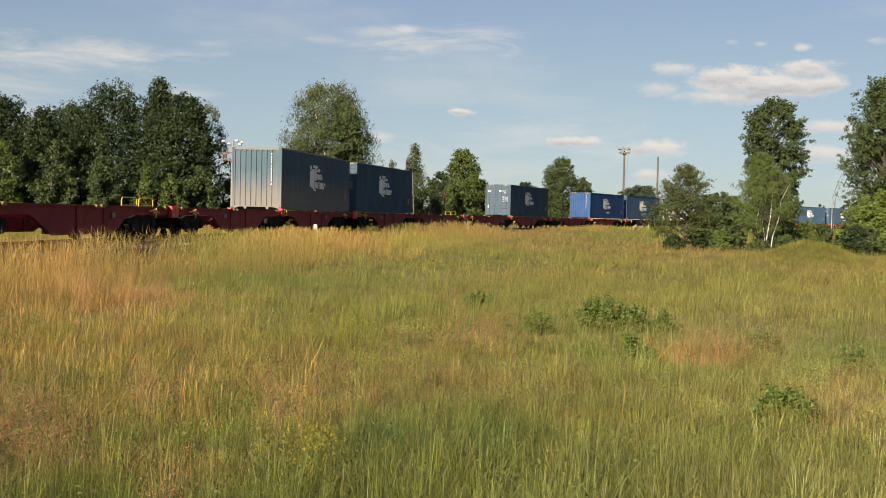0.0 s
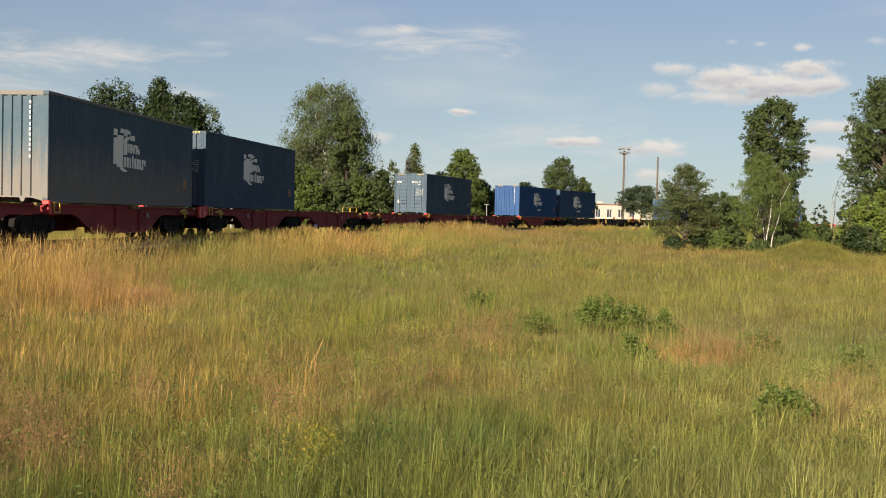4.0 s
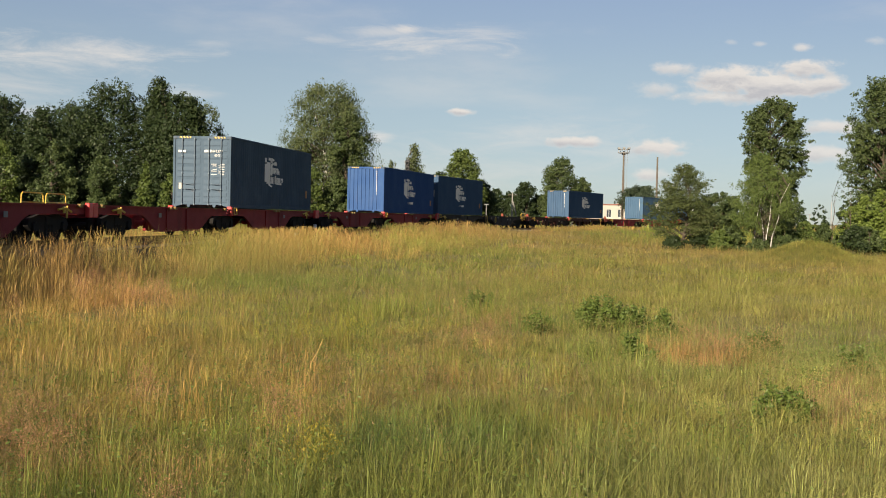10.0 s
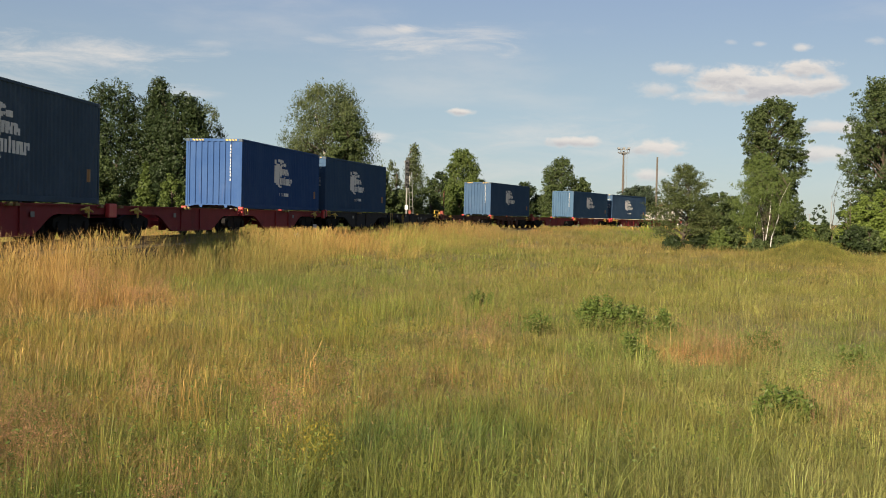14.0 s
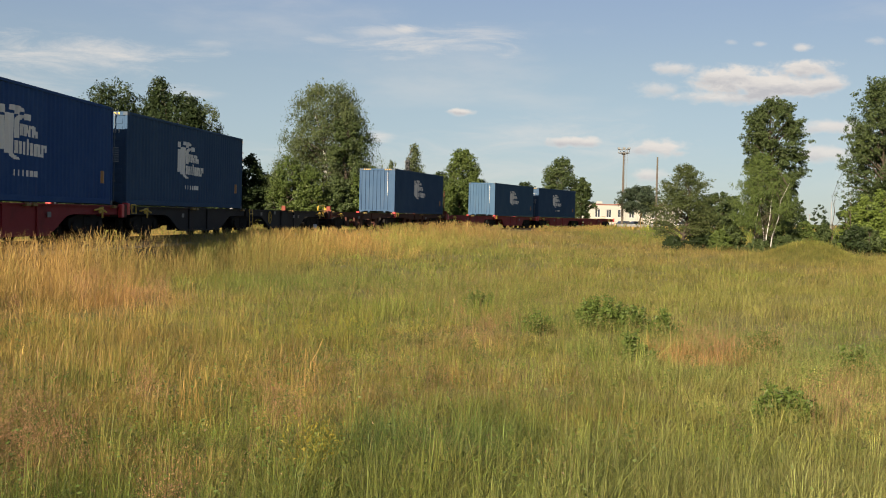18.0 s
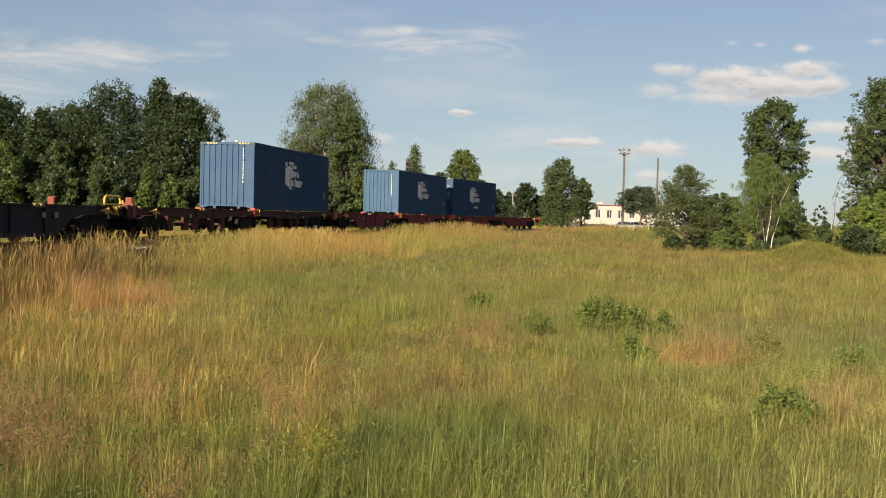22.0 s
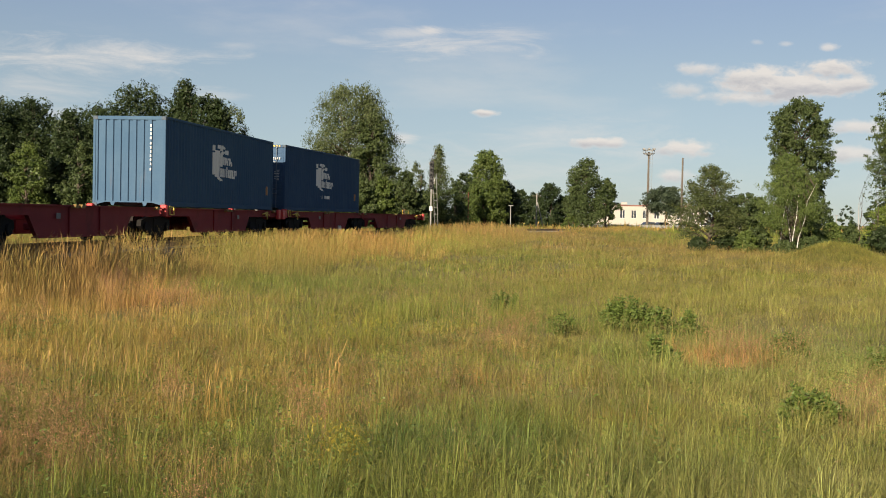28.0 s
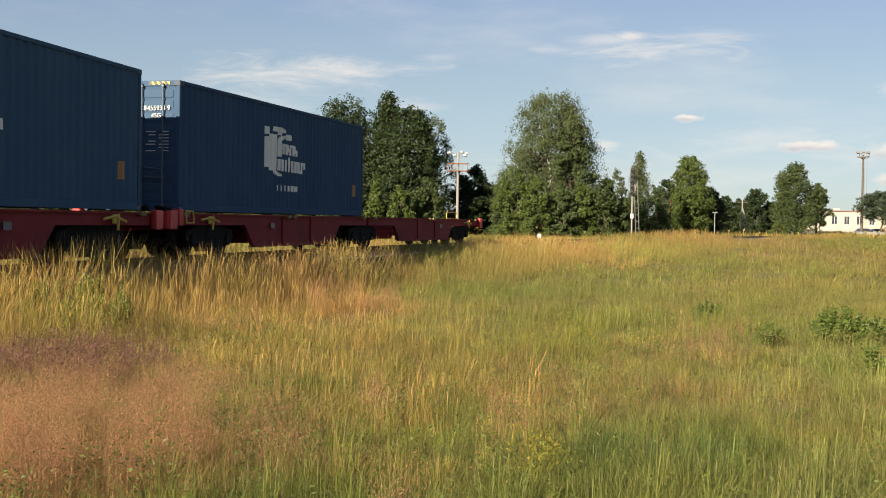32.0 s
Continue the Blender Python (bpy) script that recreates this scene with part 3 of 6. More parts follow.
# emblem on the long side, in a field of 1 x 1: plain blocks, and strokes whose two edges bend with the height
EMBLEM = [(0, .105, .16, .77), (0, .135, .82, .97), (.5, .66, .76, .88)]
for k in range(4):          # an upper and a lower row of small upright blocks
    u, v = .44 + .092 * k, .46 - .004 * k
    EMBLEM += [(u, u + .034, v, v + .22), (u + .046, u + .078, v, v + (.13 if k % 2 else .22)), (u + .034, u + .046, v + (.16 if k % 2 == 0 else .06), v + .21)]
for k in range(8):
    u, v = .3 + .089 * k, .115 - .003 * k
    EMBLEM += [(u, u + .034, v, v + (.3 if k == 3 else .24)), (u + .045, u + .075, v + (.1 if k in (3, 7) else 0), v + .24), (u + .034, u + .045, v + (.18 if k % 2 else .0), v + (.24 if k % 2 else .06))]
STROKES = [
    (lambda v: .125 + .03 * max(0, v - .6), lambda v: .27 + .02 * v, .1, .84),
    (lambda v: .15 + 1.1 * max(0, .13 - v), lambda v: .3 + 1.6 * max(0, .1 - v), .0, .1),
    (lambda v: .3 + .9 * (v - .84) ** 1.2, lambda v: .4 + .75 * (v - .84), .84, .9),
    (lambda v: .16 + .3 * (v - .84), lambda v: .5 - 1.2 * max(0, v - .95), .9, 1.0),
    (lambda v: .31, lambda v: .4 + .05 * max(0, v - .6), .4, .72),
    (lambda v: .31 + .6 * (v - .72), lambda v: .42 + .9 * (v - .72), .72, .84),
]


def container_paint(name, side, fade, rust, foot=0.0):
    """Sea-box paint, faded and dusty in patches, with a little rust in streaks that run down."""
    def build(n):
        at = n("TexCoord").outputs["Object"]
        big = n("TexNoise", at, Scale=0.7, Detail=6.0, Roughness=0.65)
        run = n("TexNoise", n("Mapping", at, None, None, (5.0, 5.0, 0.35)), Scale=1.6, Detail=6.0, Roughness=0.7)
        fine = n("TexNoise", at, Scale=25.0, Detail=5.0)
        col = n.mix(n.math("MULTIPLY", n.step(big, 0.35, 0.75), 0.55), side, fade)
        col = n.mix(n.math("MULTIPLY", n.step(run, 0.5, 0.8), 0.35), col, fade)
        col = n.mix(n.math("MULTIPLY", n.step(n("TexNoise", n("Mapping", at, None, None, (4.0, 4.0, 0.6)), Scale=1.1, Detail=8.0), 0.63, 0.78), rust), col, (0.17, 0.1, 0.055))
        if foot:
            rise = n.math("ADD", n("SeparateXYZ", at).outputs[2], n.math("MULTIPLY", n.math("SUBTRACT", run, 0.5), 2.4))
            col = n.mix(n.math("MULTIPLY", n.step(n.math("SUBTRACT", 0.0, rise), -2.0, -0.3), foot), col, (0.23, 0.19, 0.15))
        col = n("HueSaturation", Value=n.math("ADD", 0.88, n.math("MULTIPLY", fine, 0.24)), Color=col)
        return n("BsdfPrincipled", Base_Color=col, Roughness=n.math("ADD", 0.75, n.math("MULTIPLY", big, 0.2)), Specular_IOR_Level=0.03, Normal=n("Bump", Strength=0.08, Distance=0.02, Height=n("TexNoise", at, Scale=3.0, Detail=3.0)))
    return material(name, build)


M["box_grey"] = container_paint("box_greyed_blue", (0.062, 0.094, 0.122), (0.098, 0.132, 0.155), 0.35, 0.55)
M["box_slate"] = container_paint("box_slate_blue", (0.052, 0.076, 0.103), (0.092, 0.126, 0.165), 0.2)
M["box_royal"] = container_paint("box_royal_blue", (0.03, 0.066, 0.165), (0.055, 0.1, 0.2), 0.15)
M["box_blue"] = container_paint("box_mid_blue", (0.04, 0.072, 0.125), (0.064, 0.102, 0.155), 0.15)
M["box_sky"] = container_paint("box_sky_blue", (0.046, 0.086, 0.14), (0.07, 0.115, 0.165), 0.2)
M["emblem_grey"] = surface("emblem_grey", (0.68, 0.66, 0.61), 0.7, dirt=0.35, vary=0.25)
M["casting"] = surface("casting", (0.055, 0.075, 0.1), 0.55, dirt=0.5, vary=0.3)
M["bar_steel"] = surface("bar_steel", (0.085, 0.115, 0.145), 0.5, 0.2, dirt=0.4, vary=0.3)
M["stripe_black"] = surface("stripe_black", (0.03, 0.03, 0.03), 0.5)
M["worn_plate"] = surface("worn_plate", (0.45, 0.4, 0.32), 0.6, dirt=0.4)
M["orange_label"] = surface("orange_label", (0.28, 0.13, 0.03), 0.5, dirt=0.3)
M["under"] = surface("underside", (0.06, 0.055, 0.05), 0.8)


def container_meshes(mat):
    hy = WIDE / 2

    def side_wall():
        return mesh_of("side_wall", wave_sheet(bmesh.new(), 0.09, LONG - 0.09, 0.15, HIGH - 0.08, -hy + 0.012), mat)

    def end_wall():
        bm = rib_sheet(bmesh.new(), -hy + 0.09, hy - 0.09, 0.17, HIGH - 0.1, 0.02)
        return mesh_of("end_wall", bm, mat)

    def roof():
        bm = bmesh.new()
        row = [(bm.verts.new((x, -hy + 0.05, HIGH - 0.02 - wave(x) * 0.6)), bm.verts.new((x, hy - 0.05, HIGH - 0.02 - wave(x) * 0.6))) for x in wave_stops(0.1, LONG - 0.1)]
        for a, b in zip(row, row[1:]):
            bm.faces.new((a[0], b[0], b[1], a[1]))
        return mesh_of("roof", bm, mat)

    def floor():
        bm = boxed(0.1, LONG - 0.1, -hy + 0.06, hy - 0.06, 0.13, 0.17)
        for k in range(24):
            box(bm, 0.3 + k * 0.5, 0.36 + k * 0.5, -hy + 0.06, hy - 0.06, 0.03, 0.13)
        return mesh_of("floor_frame", bm, M["under"])

    def post():
        return mesh_of("corner_post", boxed(0, 0.1, -0.09, 0, 0.11, HIGH - 0.11, 0.012), mat)

    def casting():
        bm = boxed(-0.006, 0.172, -0.152, 0.006, 0, 0.118, 0.012)
        box(bm, -0.009, 0, -0.11, -0.04, 0.035, 0.085)
        box(bm, 0.05, 0.12, 0.0, 0.009, 0.035, 0.085)
        return mesh_of("corner_casting", bm, M["casting"])

    def top_rail():
        return mesh_of("top_rail", boxed(0.15, LONG - 0.15, -0.03, 0.03, -0.08, 0.0, 0.008), mat)

    def bottom_rail():
        bm = boxed(0.15, LONG - 0.15, -0.025, 0.025, 0.02, 0.17, 0.006)
        return mesh_of("bottom_rail", bm, mat)

    def header():
        return mesh_of("header", boxed(-0.03, 0.05, -hy + 0.1, hy - 0.1, -0.12, 0, 0.01), mat)

    def end_sill():
        bm = bmesh.new()
        slab(bm, [(-1.12, 0.17), (-1.12, 0.04), (-0.8, 0.13), (-0.62, 0.13), (-0.58, 0.03), (-0.5, 0.03), (-0.46, 0.13), (0.46, 0.13), (0.5, 0.03), (0.58, 0.03), (0.62, 0.13), (0.8, 0.13), (1.12, 0.04), (1.12, 0.17)], 0.0, 0.06)
        bmesh.ops.rotate(bm, verts=bm.verts, matrix=Matrix.Rotation(-math.pi / 2, 3, "Z"))
        return mesh_of("end_sill", bm, mat)

    def door():
        bm = bmesh.new()
        w = hy - 0.1
        box(bm, 0.03, 0.06, -w, 0, 0.15, HIGH - 0.11)
        return mesh_of("door", bm, mat)

    def panel():
        return mesh_of("door_panel", boxed(0.018, 0.034, -(hy - 0.1) + 0.07, -0.07, -0.085, 0.085, 0.008), mat)

    def lock_bar():
        bm = bmesh.new()
        tube(bm, [(0, 0, 0.1), (0, 0, HIGH - 0.06)], 0.017, 8)
        for z in (0.14, 0.75, 1.4, 2.1, HIGH - 0.12):
            box(bm, -0.02, 0.04, -0.03, 0.03, z - 0.022, z + 0.022, 0.005)
        return mesh_of("lock_bar", bm, M["bar_steel"])

    def handle():
        return mesh_of("handle", tube(bmesh.new(), [(0, 0, 0), (-0.02, 0.06, 0.0), (-0.02, 0.4, 0.03)], 0.014, 6), M["bar_steel"])

    def emblem():
        bm = bmesh.new()
        for left, right, v0, v1 in STROKES:
            k = max(4, round((v1 - v0) * 34))
            for i in range(k):
                c, d = v0 + (v1 - v0) * i / k, v0 + (v1 - v0) * (i + 1) / k
                m = (c + d) / 2
                wave_sheet(bm, 4.55 + 2.75 * left(m), 4.55 + 2.75 * max(left(m) + 0.01, right(m)), 1.02 + 1.3 * c, 1.02 + 1.3 * d, -hy + 0.012, 0.004)
        return mesh_of("emblem", bm, M["emblem_grey"])

    def block(k):
        a, b, c, d = EMBLEM[k]
        return lambda: mesh_of("painted_block", wave_sheet(bmesh.new(), 4.55 + 2.75 * a, 4.55 + 2.75 * b, 1.02 + 1.3 * c, 1.02 + 1.3 * d, -hy + 0.012, 0.004), M["emblem_grey"])

    def glyph(k):
        return lambda: mesh_of("painted_mark", wave_sheet(bmesh.new(), 5.35 + 0.25 * k, 5.35 + 0.25 * k + 0.15, 0.63, 0.78, -hy + 0.012, 0.004), M["emblem_grey"])

    def side_label():
        return mesh_of("side_label", wave_sheet(bmesh.new(), 11.25, 11.5, 0.62, 0.98, -hy + 0.012, 0.004), M["orange_label"])

    def mark():
        return mesh_of("number_mark", boxed(-0.006, 0, -0.022, 0.022, -0.04, 0.04), M["white_mark"])

    def table(wide):
        return lambda: mesh_of("data_line", boxed(-0.006, 0, 0, wide, 0, 0.022), M["white_mark"])

    def stripes():
        bm = bmesh.new()
        box(bm, -0.006, 0, -0.25, 0.25, -0.035, 0.035)
        return mesh_of("warning_stripe", bm, M["yellow_paint"])

    def black():
        bm = bmesh.new()
        for k in range(4):
            y = -0.22 + 0.13 * k
            v = [bm.verts.new((-0.01, y + dy, z)) for dy, z in ((0, -0.035), (0.07, -0.035), (0.11, 0.035), (0.04, 0.035))]
            bm.faces.new(v[::-1])
        return mesh_of("black_bars", bm, M["stripe_black"])

    def plate():
        return mesh_of("door_plate", boxed(-0.006, 0, -0.08, 0.08, -0.12, 0.12), M["worn_plate"])

    def code_bar():
        bm = bmesh.new()
        for k in range(4):
            box(bm, -0.006, 0, -0.15 + 0.08 * k, -0.09 + 0.08 * k, -0.05, 0.05)
        return mesh_of("code_bar", bm, M["white_mark"])

    def oval():
        return mesh_of("oval_label", boxed(-0.006, 0, -0.16, 0.16, -0.045, 0.045), M["white_mark"])

    made = dict(side_wall=side_wall, end_wall=end_wall, roof=roof, floor_frame=floor, corner_post=post, corner_casting=casting, top_rail=top_rail, bottom_rail=bottom_rail,
                header=header, end_sill=end_sill, door=door, door_panel=panel, lock_bar=lock_bar, handle=handle, emblem=emblem, side_label=side_label, number_mark=mark,
                data_long=table(0.24), data_short=table(0.17), warning_stripe=stripes, black_bars=black, door_plate=plate, code_bar=code_bar, oval_label=oval)
    for k in range(6):
        made[f"painted_mark{k}"] = glyph(k)
    for k in range(len(EMBLEM)):
        made[f"painted_block{k}"] = block(k)
    return {k: kept((k, "" if k in ("emblem", "corner_casting") or k.startswith("painted") else mat.name), f) for k, f in made.items()}


CONTAINERS = []


def build_container(wagon, place, mat, label, doors_ahead, number="", sub_line=True):
    """doors_ahead: whether its doors are at the end that leads."""
    C = container_meshes(mat)
    hy = WIDE / 2
    c = thing("shipping_container", label, "container", group="containers on the train")
    part("side_wall", C["side_wall"], None, c)
    part("side_wall", C["side_wall"], None, c, at=pose(LONG, 0, 0, 0, 0, 180))
    part("roof", C["roof"], None, c)
    part("floor_frame", C["floor_frame"], None, c)
    for y in (-1, 1):
        part("top_rail", C["top_rail"], None, c, at=pose(0, y * (hy - 0.03), HIGH))
        part("bottom_rail", C["bottom_rail"], None, c, at=pose(0, y * (hy - 0.03), 0))
    turn = pose(LONG, 0, 0, 0, 0, 180)
    for flip in (Matrix(), turn):
        part("header", C["header"], None, c, at=flip @ pose(0.04, 0, HIGH))
        part("end_sill", C["end_sill"], None, c, at=flip @ pose(0.0, 0, 0))
        for y in (-1, 1):
            part("corner_post", C["corner_post"], None, c, at=flip @ pose(0, hy if y > 0 else -hy + 0.09, 0))
            for z in (0, HIGH - 0.118):
                part("corner_casting", C["corner_casting"], None, c, at=flip @ pose(0, hy if y > 0 else -hy + 0.146, z))
    ends = (Matrix(), turn) if doors_ahead else (turn, Matrix())
    for k, flip in ((0, ends[0]), (1, ends[1])):
        if k == 0:
            for y in (-1, 1):
                d = part("door", C["door"], None, c, at=flip @ pose(0, 0 if y < 0 else hy - 0.1, 0))
                for zc in (0.42, 0.93, 1.45, 1.97, 2.48):
                    for dz in (-0.11, 0.125):
                        part("door_panel", C["door_panel"], None, d, at=pose(0, 0, zc + dz))
                for b in (0.3, 0.82):
                    bar = part("lock_bar", C["lock_bar"], None, d, at=pose(-0.03, -b if y < 0 else -(hy - 0.1) + b, 0))
                part("handle", C["handle"], None, d, at=pose(-0.05, -0.8 if y < 0 else -(hy - 0.1) + 0.3, 0.95))
                part("handle", C["handle"], None, d, at=pose(-0.05, -0.8 if y < 0 else -(hy - 0.1) + 0.3, 0.75))
                s = part("warning_stripe", C["warning_stripe"], None, c, "yellow and black stripe", at=flip @ pose(0.008, y * 0.72, HIGH - 0.055))
                part("black_bars", C["black_bars"], None, s)
            if number:
                for text, y, z, size in ((number, -0.42, 2.24, 0.15), ("45G1", -0.52, 2.08, 0.14)):
                    me = kept(("words", text), lambda: words(text, size, M["white_mark"]))
                    part("lettering", me, None, c, "white lettering", at=flip @ pose(0.0, y, z, 0, 0, -90))
                part("code_bar", C["code_bar"], None, c, "white code", at=flip @ pose(0.006, -0.25, 2.295))
            for k in range(7):
                part("data_line", C["data_long" if k % 3 else "data_short"], None, c, at=flip @ pose(0.006, -0.95, 1.76 - 0.07 * k))
                if k not in (2, 5):
                    part("data_line", C["data_short" if k % 2 else "data_long"], None, c, at=flip @ pose(0.006, -0.63, 1.76 - 0.07 * k))
            part("door_plate", C["door_plate"], None, c, "worn beige plate", at=flip @ pose(0.006, 0.88, 0.88))
            part("oval_label", C["oval_label"], None, c, "white oval label", at=flip @ pose(0.006, 0.84, 2.28))
        else:
            if sub_line or mat is M["box_blue"]:
                for y in (-1, 1):
                    s = part("warning_stripe", C["warning_stripe"], None, c, "yellow and black stripe", at=flip @ pose(0.008, y * 0.72, HIGH - 0.055))
                    part("black_bars", C["black_bars"], None, s)
            part("end_wall", C["end_wall"], None, c, at=flip @ pose(0, 0, 0, 0, 0, -90))
            for k in range(11):
                part("number_mark", C["number_mark"], None, c, at=flip @ pose(0.016, -0.72, 2.6 - 0.132 * k - (0.04 if k > 3 else 0) - (0.04 if k > 9 else 0)))
    mark = part("emblem", C["emblem"], None, c, "light grey painted emblem")
    for k in range(len(EMBLEM)):
        part("painted_block", C[f"painted_block{k}"], None, mark)
    if sub_line:
        for k in range(6):
            part("painted_mark", C[f"painted_mark{k}"], None, c)
    part("side_label", C["side_label"], None, c, "small orange label")
    CONTAINERS.append((c, wagon, place))
    return c


def make_train():
    red, rust, dark = M["wagon_red"], M["wagon_rust"], M["wagon_dark"]
    two = ((10.3, -0.7), (11.9, -0.7))
    starts = (-16.26, 10.51, 37.31, 64.04, 90.71, 117.2, 144.03, 170.9, 197.95)
    build_wagon(starts[0], red, "round", "dark red empty container wagon with yellow folding handrails", two, "none")
    build_wagon(starts[1], red, "round", "dark red container wagon loaded on its rear half", (), "rear")
    build_wagon(starts[2], red, "round", "dark red container wagon loaded on its front half", two, "front")
    build_wagon(starts[3], red, "round", "dark red container wagon loaded on its rear half", (), "rear")
    build_wagon(starts[4], red, "round", "dark red container wagon loaded on its rear half", (), "rear")
    build_wagon(starts[5], dark, "round", "blackish container wagon with yellow handrail and ladder", (), "front", (("stout_hoop", 11.5, 0.0), ("ladder", 0.1, 0.0), ("hand_wheel", 2.7, -0.35), ("marking", 1.5, -0.2), ("marking", 3.4, -0.14), ("marking", 6.4, -0.3)))
    build_wagon(starts[6], rust, "light", "rusty brown container wagon loaded on its rear half", (), "rear")
    build_wagon(starts[7], red, "straight", "dark red container wagon loaded on its rear half", (), "rear")
    build_wagon(starts[8], red, "straight", "dark red container wagon at the end of the train", ((10.6, -0.7),), "front")
    build_container(1, 1, M["box_grey"], "faded grey-blue corrugated steel sea container", False, sub_line=False)
    build_container(2, 0, M["box_slate"], "slate blue corrugated sea container with barred doors", True, "", False)
    build_container(3, 1, M["box_slate"], "slate blue sea container, its barred doors leading", True, "441273", False)
    build_container(4, 1, M["box_royal"], "bright royal blue corrugated steel sea container", False)
    build_container(5, 0, M["box_blue"], "blue corrugated sea container with barred doors", True, "455938 9")
    build_container(6, 1, M["box_blue"], "mid blue corrugated steel sea container", False, sub_line=False)
    build_container(7, 1, M["box_sky"], "light blue corrugated steel sea container", False, sub_line=False)
    build_container(8, 0, M["box_blue"], "blue sea container with barred doors, last in the train", True, "455938 9")


make_train()


# ---- trees and shrubs ----
M["leaf_dark"] = leafy("leaf_dark", [(0.014, 0.026, 0.009), (0.026, 0.042, 0.013), (0.043, 0.059, 0.02)])
M["leaf_mid"] = leafy("leaf_mid", [(0.03, 0.048, 0.015), (0.052, 0.074, 0.023), (0.088, 0.11, 0.037)])
M["leaf_light"] = leafy("leaf_light", [(0.041, 0.066, 0.014), (0.072, 0.102, 0.022), (0.111, 0.135, 0.036)])
M["leaf_olive"] = leafy("leaf_olive", [(0.032, 0.046, 0.014), (0.06, 0.076, 0.023), (0.1, 0.112, 0.037)])
M["leaf_birch"] = leafy("leaf_birch", [(0.036, 0.053, 0.018), (0.062, 0.080, 0.027), (0.096, 0.111, 0.046)])
M["needle"] = leafy("needle", [(0.022, 0.036, 0.019), (0.037, 0.054, 0.028), (0.058, 0.068, 0.039)], 0.2)
M["leaf_fresh"] = leafy("leaf_fresh", [(0.07, 0.105, 0.018), (0.115, 0.155, 0.028), (0.165, 0.205, 0.05)])
M["bark_dark"] = surface("bark_dark", (0.068, 0.054, 0.041), 0.9, vary=0.7, bump=0.8, bump_scale=12)
M["bark_birch"] = surface("bark_birch", (0.422, 0.408, 0.374), 0.8, vary=0.4, dirt=0.9, grime=(0.034, 0.031, 0.027), dirt_scale=3.0)

# crown forms: radius at height u (0 foot of crown, 1 top), where the crown starts, squash of lobes
FORMS = {
    "round": (lambda u: max(0.05, math.sin(math.pi * (0.16 + 0.8 * u))) ** 0.65, 0.1, 0.8),
    "tall": (lambda u: max(0.05, math.sin(math.pi * (0.2 + 0.78 * u))) ** 0.55, 0.06, 0.9),
    "column": (lambda u: min(1.0, 0.84 + 0.3 * u) * max(0.05, 1 - max(0, (u - 0.72) / 0.3) ** 2) ** 0.5, 0.12, 1.0),
    "cone": (lambda u: max(0.05, 1 - u) ** 0.85, 0.05, 0.6),
    "bush": (lambda u: max(0.1, math.sin(math.pi * (0.25 + 0.7 * u))) ** 0.6, 0.0, 0.8),
    "spire": (lambda u: max(0.05, 1 - 0.97 * u) ** 0.55 * (0.74 + 0.26 * min(1.0, u / 0.2)), 0.06, 1.0),
    "egg": (lambda u: max(0.05, math.sin(math.pi * (0.28 + 0.64 * u))) ** 0.6, 0.08, 0.9),
    "dome": (lambda u: max(0.06, 1 - (0.96 * u) ** 2.0) ** 0.7 * (0.72 + 0.28 * min(1.0, u / 0.25)), 0.21, 0.7),
    "open": (lambda u: max(0.08, math.sin(math.pi * (0.22 + 0.75 * u))) ** 0.8, 0.24, 0.75),
    "pine": (lambda u: max(0.08, math.sin(math.pi * (0.2 + 0.7 * u))) ** 0.7, 0.42, 0.7),
}


